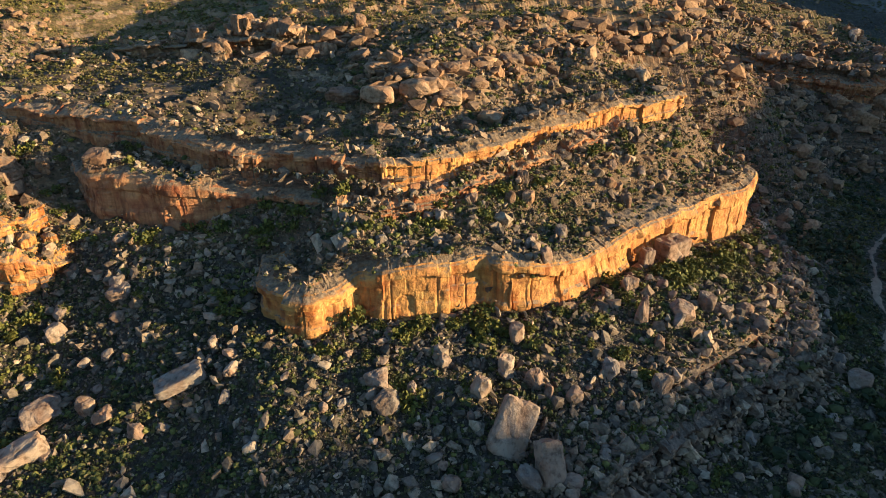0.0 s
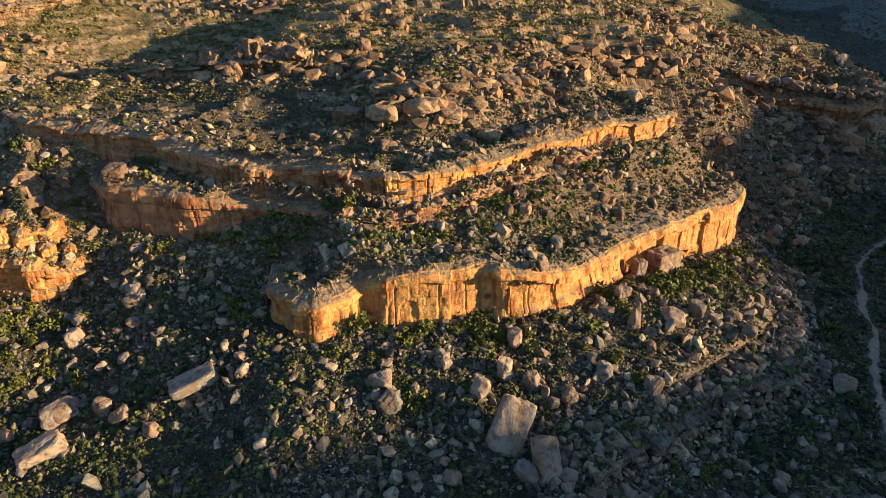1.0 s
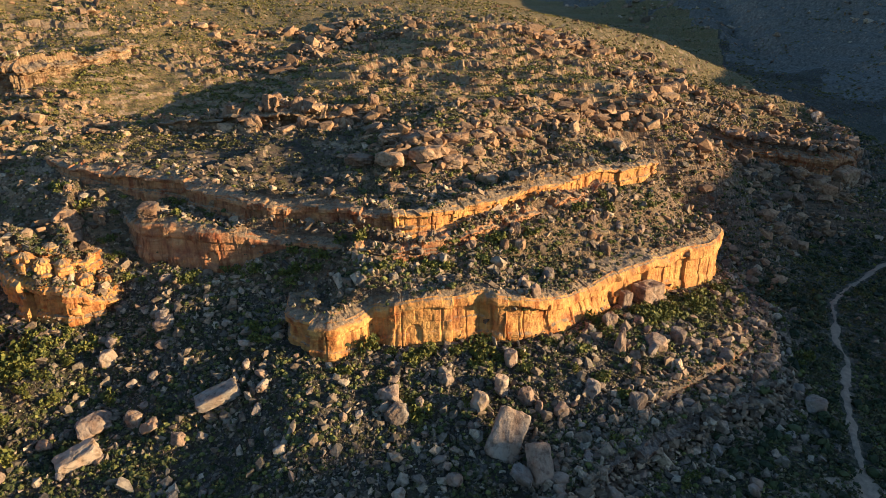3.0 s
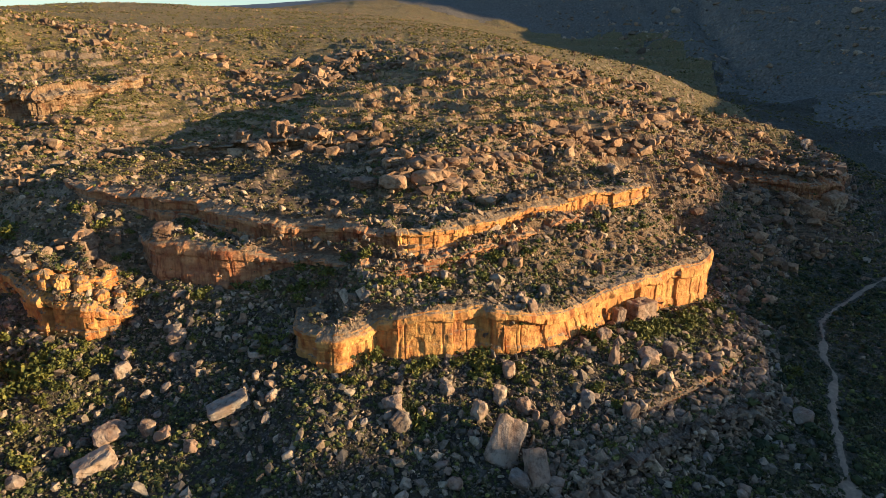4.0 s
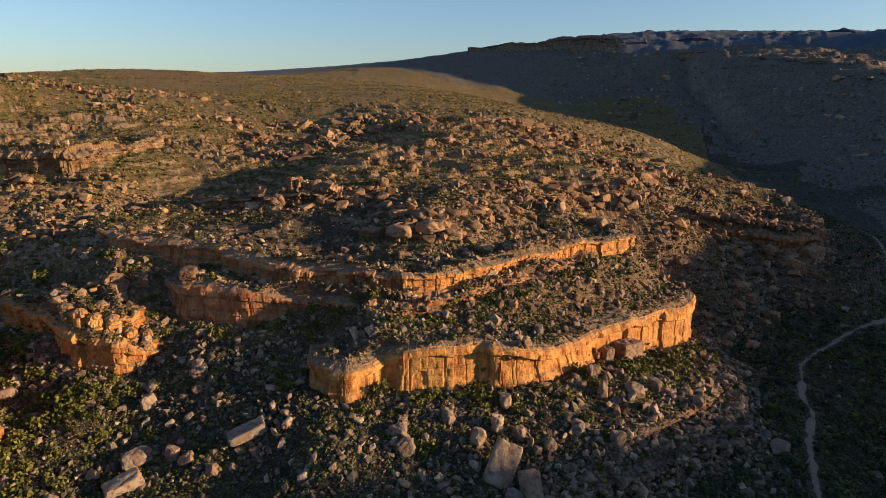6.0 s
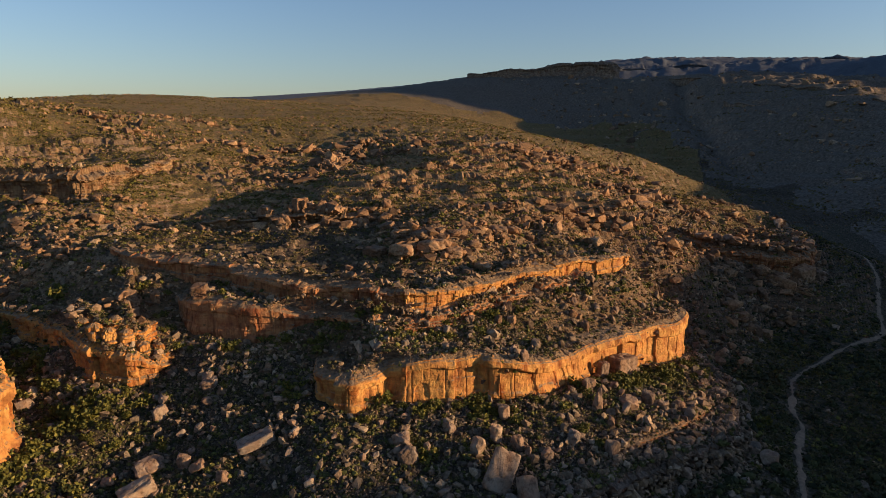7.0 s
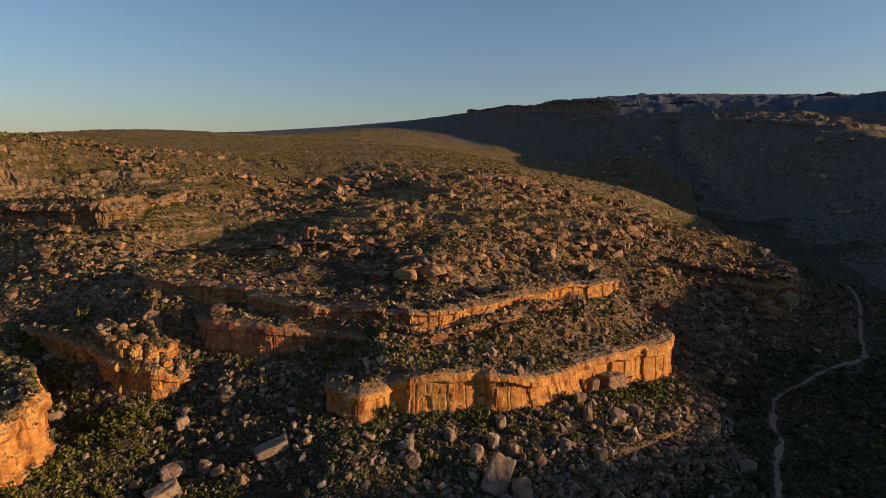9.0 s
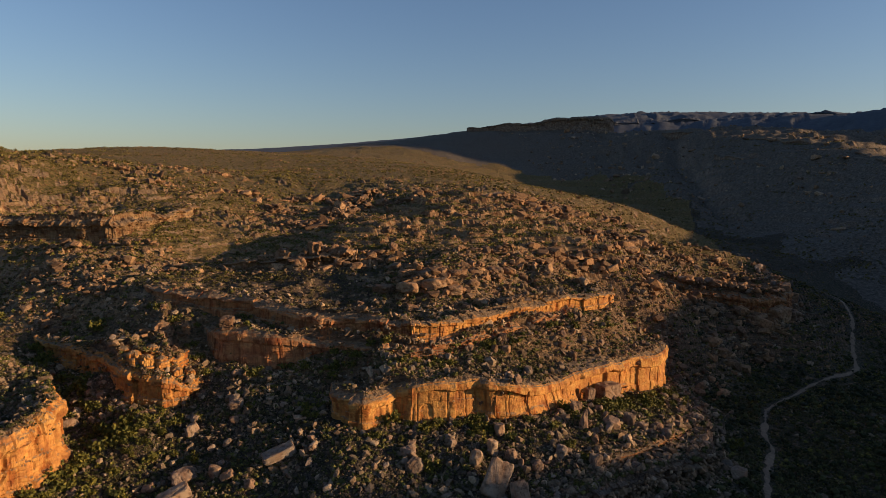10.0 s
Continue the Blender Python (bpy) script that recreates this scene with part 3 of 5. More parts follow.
# ---- ground ----
def build_ground():
    rings = [0.4]
    while rings[-1] < 4700:
        r = rings[-1]
        rings.append(r * (1.2 if r < 90 else 1.004 if r < 420 else 1.009 if r < 2000 else 1.02))
    rings = np.array(rings)
    fine = np.radians(np.linspace(-46, 46, 520))
    rest = np.radians(np.linspace(46, 314, 90))[1:-1]
    turn = np.concatenate([fine, rest])
    rr, tt = np.meshgrid(rings, turn, indexing="ij")
    x, y = rr * np.sin(tt), rr * np.cos(tt) - 60
    z = land(x, y)
    verts = np.stack([x.ravel(), y.ravel(), z], -1)
    faces = grid_faces(len(rings), len(turn), True)[:, ::-1]
    ob = new("ground", mesh_from("ground", verts, faces, GROUND, True))
    ob.data.materials.append(MOUNTAIN)
    c = verts[faces].mean(1)
    far_side = ((c[:, 1] > 1370 - 0.5 * c[:, 0] + 40 * fbm(c[:, 0] / 60, c[:, 1] / 60, 3, 5)) & (c[:, 0] > -900)) | ((c[:, 0] > 370 + 40 * fbm(c[:, 0] / 50, c[:, 1] / 50, 3, 6)) & (c[:, 1] > 0.2 * c[:, 0] + 330))
    ob.data.materials.append(VALLEY)
    ob.data.materials.append(UPLAND)
    ob.data.materials.append(PAN)
    ob.data.materials.append(SHELF)
    # ground beyond the mountain carries the painted haze tint
    ob.data.materials.append(HAZED_ROCK)
    ob.data.materials.append(BEDROCK)
    low = (c[:, 2] < 6 + 2 * fbm(c[:, 0] / 12, c[:, 1] / 12, 2, 8)) & (c[:, 0] > 50) & (c[:, 1] > 0)
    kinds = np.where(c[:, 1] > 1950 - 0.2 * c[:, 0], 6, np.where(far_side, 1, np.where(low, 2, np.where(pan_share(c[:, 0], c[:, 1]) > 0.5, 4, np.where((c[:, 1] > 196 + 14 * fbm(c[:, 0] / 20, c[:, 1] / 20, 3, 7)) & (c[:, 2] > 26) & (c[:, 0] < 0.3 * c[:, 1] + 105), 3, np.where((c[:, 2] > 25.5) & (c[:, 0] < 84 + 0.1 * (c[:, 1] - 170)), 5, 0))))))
    across = np.cross(verts[faces[:, 2]] - verts[faces[:, 0]], verts[faces[:, 3]] - verts[faces[:, 1]])
    level = np.abs(across[:, 2]) / np.linalg.norm(across, axis=1)
    bedrock = (level < 0.84 + 0.06 * fbm(c[:, 0] / 6, c[:, 1] / 6, 2, 111)) & (c[:, 1] > 150) & (c[:, 1] < 680) & (c[:, 2] > 30) & (c[:, 0] < 55 + 0.45 * (c[:, 1] - 170))
    ob.data.polygons.foreach_set("use_smooth", ~((c[:, 1] > 150) & (c[:, 1] < 680) & (level < 0.93)))
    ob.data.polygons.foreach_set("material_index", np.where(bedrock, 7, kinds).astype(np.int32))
    tagged(ob, "stony sandstone hillside with scrub rising from a flat valley", "ground", kind="structure")


build_ground()


# ---- cliffs ----
def facets(s, z, wd, ht, seed):
    """Jointed rock: how far each block stands out, and the distances to its nearest upright and level joints."""
    row = z / ht + 0.3 * noise2(s / 17, s * 0, seed)
    bj = np.floor(row)
    run = s / wd + 0.9 * noise2(s / (1.8 * wd), bj * 3.1, seed + 1) + 5.37 * bj
    bi = np.floor(run)
    f, g = run - bi, row - bj
    step_out = hash01(bi, bj, seed + 2) - 0.5 + (hash01(bi, bj, seed + 3) - 0.5) * (f - 0.5) * 1.9 + (hash01(bi, bj, seed + 4) - 0.55) * (g - 0.5) * 0.6
    return step_out, np.minimum(f, 1 - f) * wd, np.minimum(g, 1 - g) * ht


def cliff_mesh(name, rows, step, layers, mat, unit=1.0, wide=9.0, bed=1.7, seed=0, strength=1.0, jag=0.35, cap=6.5, beds=0.5, flute=1.0, roll=1.0, alcoves=()):
    b = Band(np.array(rows) / unit, step)
    n = len(b.s)
    fade = smooth(0, 6, b.s) * smooth(0, 6, b.s[-1] - b.s)
    col = np.floor(b.s / wide + 0.9 * noise2(b.s / 9, b.s * 0 + seed, seed))
    edge = b.s / wide + 0.9 * noise2(b.s / 9, b.s * 0 + seed, seed) - col
    crack = np.minimum(edge, 1 - edge) * wide
    top = b.top - 0.9 * roll * fade + 0.8 * noise2(b.s / 8, b.s * 0 + 2, seed + 29) * fade + (hash01(col, seed + 3) - 0.5) * jag * fade + (0.12 + 0.2 * (jag > 0.9)) * fbm(b.s / 1.7, b.s * 0, 3, seed) - 0.1 * np.exp(-(crack / 0.3)**2) * fade
    tops, lows = top + 0.1, b.foot - 1.6
    p = np.linspace(0, 1, layers)[:, None]
    z = lows[None] + p * (tops - lows)[None]
    s = np.broadcast_to(b.s, z.shape)
    q = np.clip((z - b.foot) / np.maximum(tops - b.foot, 0.5), 0, 1)
    out = 0.9 * noise2(s / 15, z / 40, seed + 17) - 0.55 * np.exp(-(np.broadcast_to(crack, z.shape) / 0.28)**2) * (1 - 0.8 * smooth(0.78, 0.88, q))
    calm_top = 1 - 0.65 * smooth(0.84, 1.0, q) * (jag < 0.9)
    # joint blocks: columns, then blocks, then chips, each a flat facet with sharp edges
    for wd, ht, deep, slit, k in ((wide * 1.25, 60.0, 2.0, 0.5, 31), (5.6, bed * 3.3, 0.24 + 0.8 * beds, 0.2, 37), (1.9, bed * 0.9, 0.06 + 0.42 * beds, 0.07, 43)):
        step_out, split, seam = facets(s, z, wd, ht, seed + k)
        out += calm_top * deep * step_out - slit * flute * np.exp(-(split / 0.2)**2) * smooth(-0.35, 0.25, noise2(s / 9, z / 4, seed + k + 6)) * (1 - 0.8 * smooth(0.78, 0.88, q)) - (0.16 + 0.4 * beds) * deep * np.exp(-(seam / 0.16)**2)
    out += 0.07 * fbm(s / 1.1, z / 1.3, 3, seed + 15)
    # hollows under the cap, a jutting lip and a worn bench at the foot
    lip = 0.74 + 0.07 * noise2(b.s / 12, b.s * 0, seed + 19)
    hollow = smooth(0.24, 0.32, noise2(s / 4.2, z / 10, seed + 13)) * smooth(lip, lip - 0.06, q) * smooth(0.08, 0.22, q)
    out -= 0.55 * flute * hollow
    if alcoves:
        out -= 0.75 * smooth(12, 18, b.x) * smooth(70, 62, b.x) * smooth(lip, lip - 0.04, q) * smooth(0.2, 0.45, q + 0.2 * noise2(s / 5, s * 0, seed + 33))
    for hx, reach in alcoves:
        out -= 2.4 * smooth(reach, reach * 0.7, np.abs(b.x - hx)) * smooth(lip, lip - 0.1, q)
    out += 0.75 * smooth(lip - 0.02, lip + 0.02, q) - roll * (0.35 * smooth(0.86, 0.95, q + 0.06 * noise2(s / 3.1, s * 0, seed + 25)) + 0.6 * smooth(0.94, 1.0, q)) + 0.5 * smooth(0.26, 0.18, q + 0.12 * noise2(s / 6, s * 0, seed + 21))
    out -= 0.5 * out.mean(0) + 0.5 * out.mean()
    out *= strength * np.clip((b.top - b.foot) / 6, 0.25, 1.1)
    out = np.clip(out, -1.75, 2.6)
    vx, vy, vz = b.x - b.nx * out, b.y - b.ny * out, z
    xs, ys, zs = [vx], [vy], [vz]
    for k in (0.08, 0.17, 0.31, 0.5, 0.74, 1.0):
        px, py = b.x + b.nx * cap * k - b.nx * out[-1] * (1 - k), b.y + b.ny * cap * k - b.ny * out[-1] * (1 - k)
        w = smooth(0.0, 0.55, k)
        zz = (top + 0.2) * (1 - w) + (np.clip(land((b.x + b.nx * (cap * k + 1.0)) * unit, (b.y + b.ny * (cap * k + 1.0)) * unit, -0.6) / unit, top - 2.5, top + 0.5 + 0.22 * cap * k) + 0.15 - 0.75 * k**3) * w + (0.25 + 0.3 * (jag > 0.9)) * (fbm(px / 1.6, py / 1.6, 3, seed + 23) + 0.8 * (hash01(np.floor(px / 1.7 + noise2(px / 2, py / 2, seed)), np.floor(py / 1.7), seed) - 0.4)) * (1.0 - k)
        xs.append(px[None]), ys.append(py[None]), zs.append(zz[None])
    x, y, z = (np.concatenate(a) for a in (xs, ys, zs))
    verts = np.stack([x.ravel(), y.ravel(), z.ravel()], -1) * unit
    return mesh_from(name, verts, grid_faces(len(x), n), mat)


# label, step along, rows, material, unevenness, ragged crest, width of the crown, bedding, flutes
CLIFF_KINDS = {
    "main": ("tall golden sandstone cliff with overhanging cap ledge", 0.3, 48, CLIFF, 1.0, 0.4, 7, 0.08, 0.9),
    "west": ("reddish brown sandstone cliff streaked with dark stains", 0.32, 34, CLIFF_RED, 0.9, 0.7, 5, 0.12, 0.8),
    "upper": ("long layered orange sandstone cliff band below the plateau", 0.3, 36, CLIFF_RED, 1.1, 0.8, 6, 0.42, 0.7),
    "tier": ("lower broken tier of orange sandstone with a pale band", 0.35, 20, CLIFF_RED, 1.5, 2.2, 5, 0.7, 1.2),
    "bluff": ("weathered yellow sandstone bluff with broken crest", 0.28, 44, CLIFF, 1.15, 1.0, 4, 0.5, 1.0),
    "crest": ("pale ragged upper tier of the yellow bluff", 0.28, 26, CLIFF, 1.3, 2.4, 4, 0.8, 1.4),
    "near": ("sunlit yellow sandstone bluff beside a bushy gully", 0.32, 52, CLIFF, 1.25, 2.2, 4, 0.75, 1.3),
    "ledge": ("low grey broken rock ledge above the valley floor", 0.36, 30, CLIFF_GREY, 1.4, 1.8, 3.8, 0.8, 1.3),
    "bank": ("low reddish earth bank among boulders", 0.5, 10, CLIFF_RED, 1.6, 0.6, 5.0, 0.2, 1.0),
    "spur": ("dark blocky sandstone spur above a bouldery ravine", 0.5, 28, CLIFF_RED, 1.7, 2.4, 5, 0.8, 1.2),
    "far": ("flat-topped tan sandstone cliff on the far plateau", 0.5, 28, TAN, 1.7, 2.2, 9, 0.9, 1.2),
    "outcrop": ("row of knobbly sandstone outcrops on the plateau", 0.5, 18, TAN, 1.9, 2.2, 4, 0.6, 1.4),
}
for i, (key, (label, step, layers, mat, strength, jag, cap, beds, flute)) in enumerate(CLIFF_KINDS.items()):
    ob = new("cliff", cliff_mesh("cliff", CLIFFS[key], step, layers, mat, seed=10 + 31 * i, strength=strength, jag=jag, cap=cap, beds=beds, flute=flute, alcoves=[(46, 3.2), (52, 4.0)] if key == "main" else ()))
    if key == "upper":
        ob.data.materials.append(CLIFF)
        mid = np.empty(len(ob.data.polygons) * 3)
        ob.data.polygons.foreach_get("center", mid)
        mid = mid.reshape(-1, 3)
        ob.data.polygons.foreach_set("material_index", (mid[:, 0] > -14 + 6 * fbm(mid[:, 0] / 6, mid[:, 2] / 3, 3, 91)).astype(np.int32))
    tagged(ob, label, "cliff", "sandstone cliffs", "structure")

# cliffs on the mountain skyline, at a larger scale
MESAS = {
    "flat-topped sandstone mesa on the mountain skyline": (7.0, [(60, 1612, 226, 222), (110, 1600, 234, 222), (170, 1590, 241, 222), (240, 1580, 249, 222), (310, 1575, 256, 222), (380, 1566, 257, 218), (416, 1562, 256, 210), (430, 1580, 256, 206), (446, 1650, 254, 225)]),
    "haze-tinted rock rim along the distant range": (14.0, [(700, 2760, 352, 345), (805, 2750, 363, 335), (930, 2720, 364, 330), (1104, 2660, 365, 325), (1260, 2590, 372, 330), (1414, 2520, 379, 330), (1470, 2290, 352, 305), (1500, 2270, 361, 305), (1640, 2190, 358, 310), (1750, 2150, 352, 345)]),
    "ragged rock crest on the near mountain shoulder": (6.0, [(447, 1440, 208, 204), (509, 1318, 204, 190), (563, 1190, 188, 172), (589, 1012, 167, 150), (596, 896, 149, 136), (594, 782, 121, 115)]),
    "rock band across the shaded mountain side": (5.0, [(487, 1085, 141, 138), (498, 1020, 134, 124), (505, 960, 126, 114), (508, 900, 113, 102), (510, 840, 98, 93)]),
    "pale sandstone rim on the plateau skyline": (5.0, [(-760, 915, 124, 121), (-700, 945, 127.5, 121), (-608, 1005, 137, 131), (-489, 1062, 144.5, 138), (-400, 1140, 143.5, 139), (-340, 1190, 140.5, 138)]),
}
for i, (label, (unit, rows)) in enumerate(MESAS.items()):
    # the distant rim has haze painted into its colour
    ob = new("cliff", cliff_mesh("cliff", rows, 0.5, 14, HAZED_ROCK if "distant" in label else CLIFF_RED if "pale" in label else MOUNTAIN, unit, seed=500 + 17 * i, strength=0.8, jag=0.2 if "pale" in label else 0.9, cap=9, beds=0.8, flute=1.2))
    tagged(ob, label, "cliff", "distant cliffs", "structure")

# ---- dirt track in the valley ----
def sandy_strip(name, x, y, half, label):
    tx, ty = np.gradient(x), np.gradient(y)
    k = np.hypot(tx, ty)
    across = np.linspace(-1, 1, 7)[:, None]
    px, py = x - ty / k * half * across, y + tx / k * half * across
    pz = land(px, py).reshape(px.shape) + 0.16 - 0.14 * np.abs(across)**3
    ob = new(name, mesh_from(name, np.stack([px.ravel(), py.ravel(), pz.ravel()], -1), grid_faces(7, len(x))[:, ::-1], SAND, True))
    tagged(ob, label, "track", kind="structure")


wash_x, wash_y, wash_s = lay(WASH, 1.0)
sandy_strip("sandy_wash", wash_x, wash_y, 2.3 + 1.6 * fbm(wash_s / 5, wash_s * 0, 3, 79), "pale sandy wash between dark bushes on the valley floor")
half = 0.85 + 0.5 * fbm(track_s / 5, track_s * 0, 3, 77) + 0.3 * fbm(track_s / 1.6, track_s * 0, 2, 78)
sandy_strip("track", track_x, track_y, half, "pale sandy dirt track winding along the valley floor")


# ---- boulders ----
rng = np.random.default_rng(7)


def hull(points):
    bm = bmesh.new()
    for p in points:
        bm.verts.new(p)
    bmesh.ops.convex_hull(bm, input=bm.verts)
    for v in [v for v in bm.verts if not v.link_faces]:
        bm.verts.remove(v)
    return bm


def stone_points(count, square):
    d = rng.normal(size=(count, 3))
    d /= np.abs(d**square).sum(1)[:, None]**(1 / square)
    return d * rng.uniform(0.8, 1.05, (count, 1))


def stone_arrays(count, square=4):
    bm = hull(stone_points(count, square))
    bmesh.ops.triangulate(bm, faces=bm.faces)
    v = np.array([w.co[:] for w in bm.verts])
    bm.verts.index_update()
    f = np.array([[w.index for w in face.verts] for face in bm.faces])
    bm.free()
    return v, f


def knob_arrays(seed):
    """A knobbly block of some eighty faces."""
    r = np.random.default_rng(900 + seed)
    bm = bmesh.new()
    bmesh.ops.create_icosphere(bm, subdivisions=2 if seed < 5 else 1, radius=1)
    v = np.array([w.co[:] for w in bm.verts])
    bm.verts.index_update()
    f = np.array([[w.index for w in face.verts] for face in bm.faces])
    bm.free()
    n = r.normal(size=(9, 3))
    n /= np.linalg.norm(n, axis=1)[:, None]
    k = np.maximum(v @ n.T, 0) / r.uniform(0.6, 1.0, 9)
    rad = np.minimum((k**10).sum(1)**(-1 / 10), 1.15)
    return v * (rad * r.uniform(0.8, 1.14, len(v)))[:, None], f


def turns(n, lean):
    """Random turning matrices: any heading, leaning by up to that many radians."""
    a, b, c = rng.uniform(0, 2 * np.pi, n), rng.uniform(-lean, lean, n), rng.uniform(-lean, lean, n)
    z0, z1 = np.zeros(n), np.ones(n)
    rz = np.array([[np.cos(a), -np.sin(a), z0], [np.sin(a), np.cos(a), z0], [z0, z0, z1]]).transpose(2, 0, 1)
    rx = np.array([[z1, z0, z0], [z0, np.cos(b), -np.sin(b)], [z0, np.sin(b), np.cos(b)]]).transpose(2, 0, 1)
    ry = np.array([[np.cos(c), z0, np.sin(c)], [z0, z1, z0], [-np.sin(c), z0, np.cos(c)]]).transpose(2, 0, 1)
    return rz @ rx @ ry


def strew(name, shapes, x, y, dims, lean, sink, mat, label, category, lift=0.0):
    """One mesh of many small pieces: shapes are (verts, faces); dims (n, 3) half sizes."""
    n = len(x)
    z = land(x, y, -0.6) + lift
    which = rng.integers(0, len(shapes), n)
    m = turns(n, lean)
    vs, fs, at = [], [], 0
    for i, (v, f) in enumerate(shapes):
        sel = np.nonzero(which == i)[0]
        if not len(sel):
            continue
        w = np.einsum("nij,nvj->nvi", m[sel], v[None] * dims[sel][:, None, :])
        w += np.stack([x[sel], y[sel], z[sel] + dims[sel][:, 2] * sink], -1)[:, None]
        vs.append(w.reshape(-1, 3))
        fs.append((f[None] + (np.arange(len(sel)) * len(v))[:, None, None] + at).reshape(-1, f.shape[1]))
        at += len(sel) * len(v)
    ob = new(name, mesh_from(name, np.concatenate(vs), np.concatenate(fs), mat))
    return tagged(ob, label, category, kind="stuff")


def around(n, y0, y1, side=0.78):
    """Places spread over the ground that lies ahead, from y0 to y1."""
    y = rng.uniform(y0, y1, n)
    half_wide = side * (y + 85)
    return rng.uniform(-1, 1, n) * half_wide, y


def clear_of_track(x, y, w=2.2):
    return track_gap(x, y) > w


def sizes(n, low, high, power=2.5):
    """Few large and many small sizes."""
    u = rng.uniform(size=n)
    s = low * (1 - u * (1 - (low / high)**power))**(-1 / power)
    return s[:, None] * rng.uniform(0.58, 1.35, (n, 3)) * np.array([1.0, 0.85, 0.75])


SMALL = [stone_arrays(c, q) for c, q in ((9, 4), (10, 3), (11, 6), (9, 5), (12, 5), (8, 3), (10, 8), (11, 4))]


def on_rim(x, y):
    """True on the bare lips of the two long cliffs."""
    out = np.zeros(len(x), bool)
    for key in ("main", "upper", "west"):
        b = LINES[key]
        for i in range(0, len(b.x), 3):
            dx, dy = x - b.x[i], y - b.y[i]
            out |= (np.abs(dx * b.nx[i] + dy * b.ny[i] - 2.0) < 3.0) & (np.abs(dy * b.nx[i] - dx * b.ny[i]) < 2.2)
    return out


def cover(n, y0, y1, where, side=0.78):
    x, y = around(n, y0, y1, side)
    keep = clear_of_track(x, y, 1.9) & (where(x, y) > rng.uniform(size=n))
    x, y = x[keep], y[keep]
    keep = rng.uniform(size=len(x)) > 0.72 * on_rim(x, y)
    return x[keep], y[keep]


def lumpy(k, seed, a, b, least=0.0):
    """Patches: a share between least and 1 that follows a broad noise of that many metres."""
    return lambda x, y: least + (1 - least) * smooth(a, b, fbm(x / k, y / k, 3, seed))


def on_slope(x, y):
    h = land(x, y)
    return np.maximum(smooth(1.5, 5, h) * 0.94 + 0.06, 0.55 * (x < 92) * (y < 135))


# boulder field on the lower slope
x, y = cover(36000, 66, 128, lambda x, y: on_slope(x, y) * lumpy(15, 3, -0.4, 0.3, 0.35)(x, y))
strew("loose_stones", SMALL, x, y, sizes(len(x), 0.24, 1.7, 1.95), 0.7, 0.35, STONES, "dense field of grey and tan angular stones", "stones")
# stones on the ledges and the plateau
x, y = cover(46000, 110, 205, lambda x, y: on_slope(x, y) * lumpy(18, 13, -0.35, 0.3, 0.4)(x, y) * (1 - 0.75 * pan_share(x, y)) * (1 - 0.5 * smooth(160, 185, y)))
strew("ledge_stones", SMALL, x, y, sizes(len(x), 0.22, 2.0, 1.85), 0.5, 0.3, BROWN, "tan weathered stones strewn over rock shelves", "stones")
x, y = cover(24000, 200, 340, lambda x, y: on_slope(x, y) * lumpy(25, 15, 0.0, 0.4, 0.1)(x, y))
strew("plateau_stones", SMALL, x, y, sizes(len(x), 0.28, 1.6, 2.0), 0.45, 0.3, KNOBS, "orange brown stones strewn over the heath plateau", "stones")
# rocks far off on the plateau and the mountain side
x, y = cover(15000, 330, 1300, lambda x, y: on_slope(x, y) * lumpy(55, 23, -0.1, 0.4, 0.14)(x, y))
strew("far_rocks", SMALL, x, y, sizes(len(x), 0.6, 2.4, 2.0), 0.4, 0.3, KNOBS, "brown rock outcrops dotted over distant slopes", "rocks")


# rubble along the crests and the feet of the cliffs
def beside(key, n, near, away):
    """Places along a cliff band, from near to away metres uphill of it (downhill: minus)."""
    b = LINES[key]
    i = rng.integers(2, len(b.x) - 2, n)
    d = rng.uniform(near, away, n)
    return b.x[i] + b.nx[i] * d + rng.uniform(-0.5, 0.5, n), b.y[i] + b.ny[i] * d + rng.uniform(-0.5, 0.5, n)


spread_out = [beside(k, n, 1.5, w) for k, n, w in (("tier", 160, 5), ("bank", 200, 6), ("main", 130, 9), ("west", 110, 8), ("upper", 150, 9), ("bluff", 50, 4), ("crest", 40, 8), ("near", 90, 10), ("ledge", 1000, 9), ("spur", 420, 14), ("far", 160, 10))]
x, y = (np.concatenate([p[i] for p in spread_out]) for i in (0, 1))
strew("crest_rubble", SMALL, x, y, sizes(len(x), 0.45, 1.9, 1.8), 0.4, 0.45, BROWN, "weathered grey rubble along the cliff tops", "rubble")
spread_out = [beside(k, n, -7, -1.2) for k, n in (("main", 500), ("west", 420), ("upper", 520), ("bluff", 300), ("ledge", 1300), ("spur", 520), ("outcrop", 200))]
x, y = (np.concatenate([p[i] for p in spread_out]) for i in (0, 1))
strew("foot_rubble", SMALL, x, y, sizes(len(x), 0.35, 1.7, 1.8), 0.6, 0.3, BROWN, "broken tan rubble at the feet of the cliffs", "rubble")

x, y = beside("ledge", 520, -2.4, -0.7)
strew("ledge_rubble", SMALL, x, y, sizes(len(x), 0.5, 1.7, 1.7), 0.4, 0.3, BROWN, "brown blocks breaking out of the low ledge", "rubble", rng.uniform(0, 4.6, len(x)))

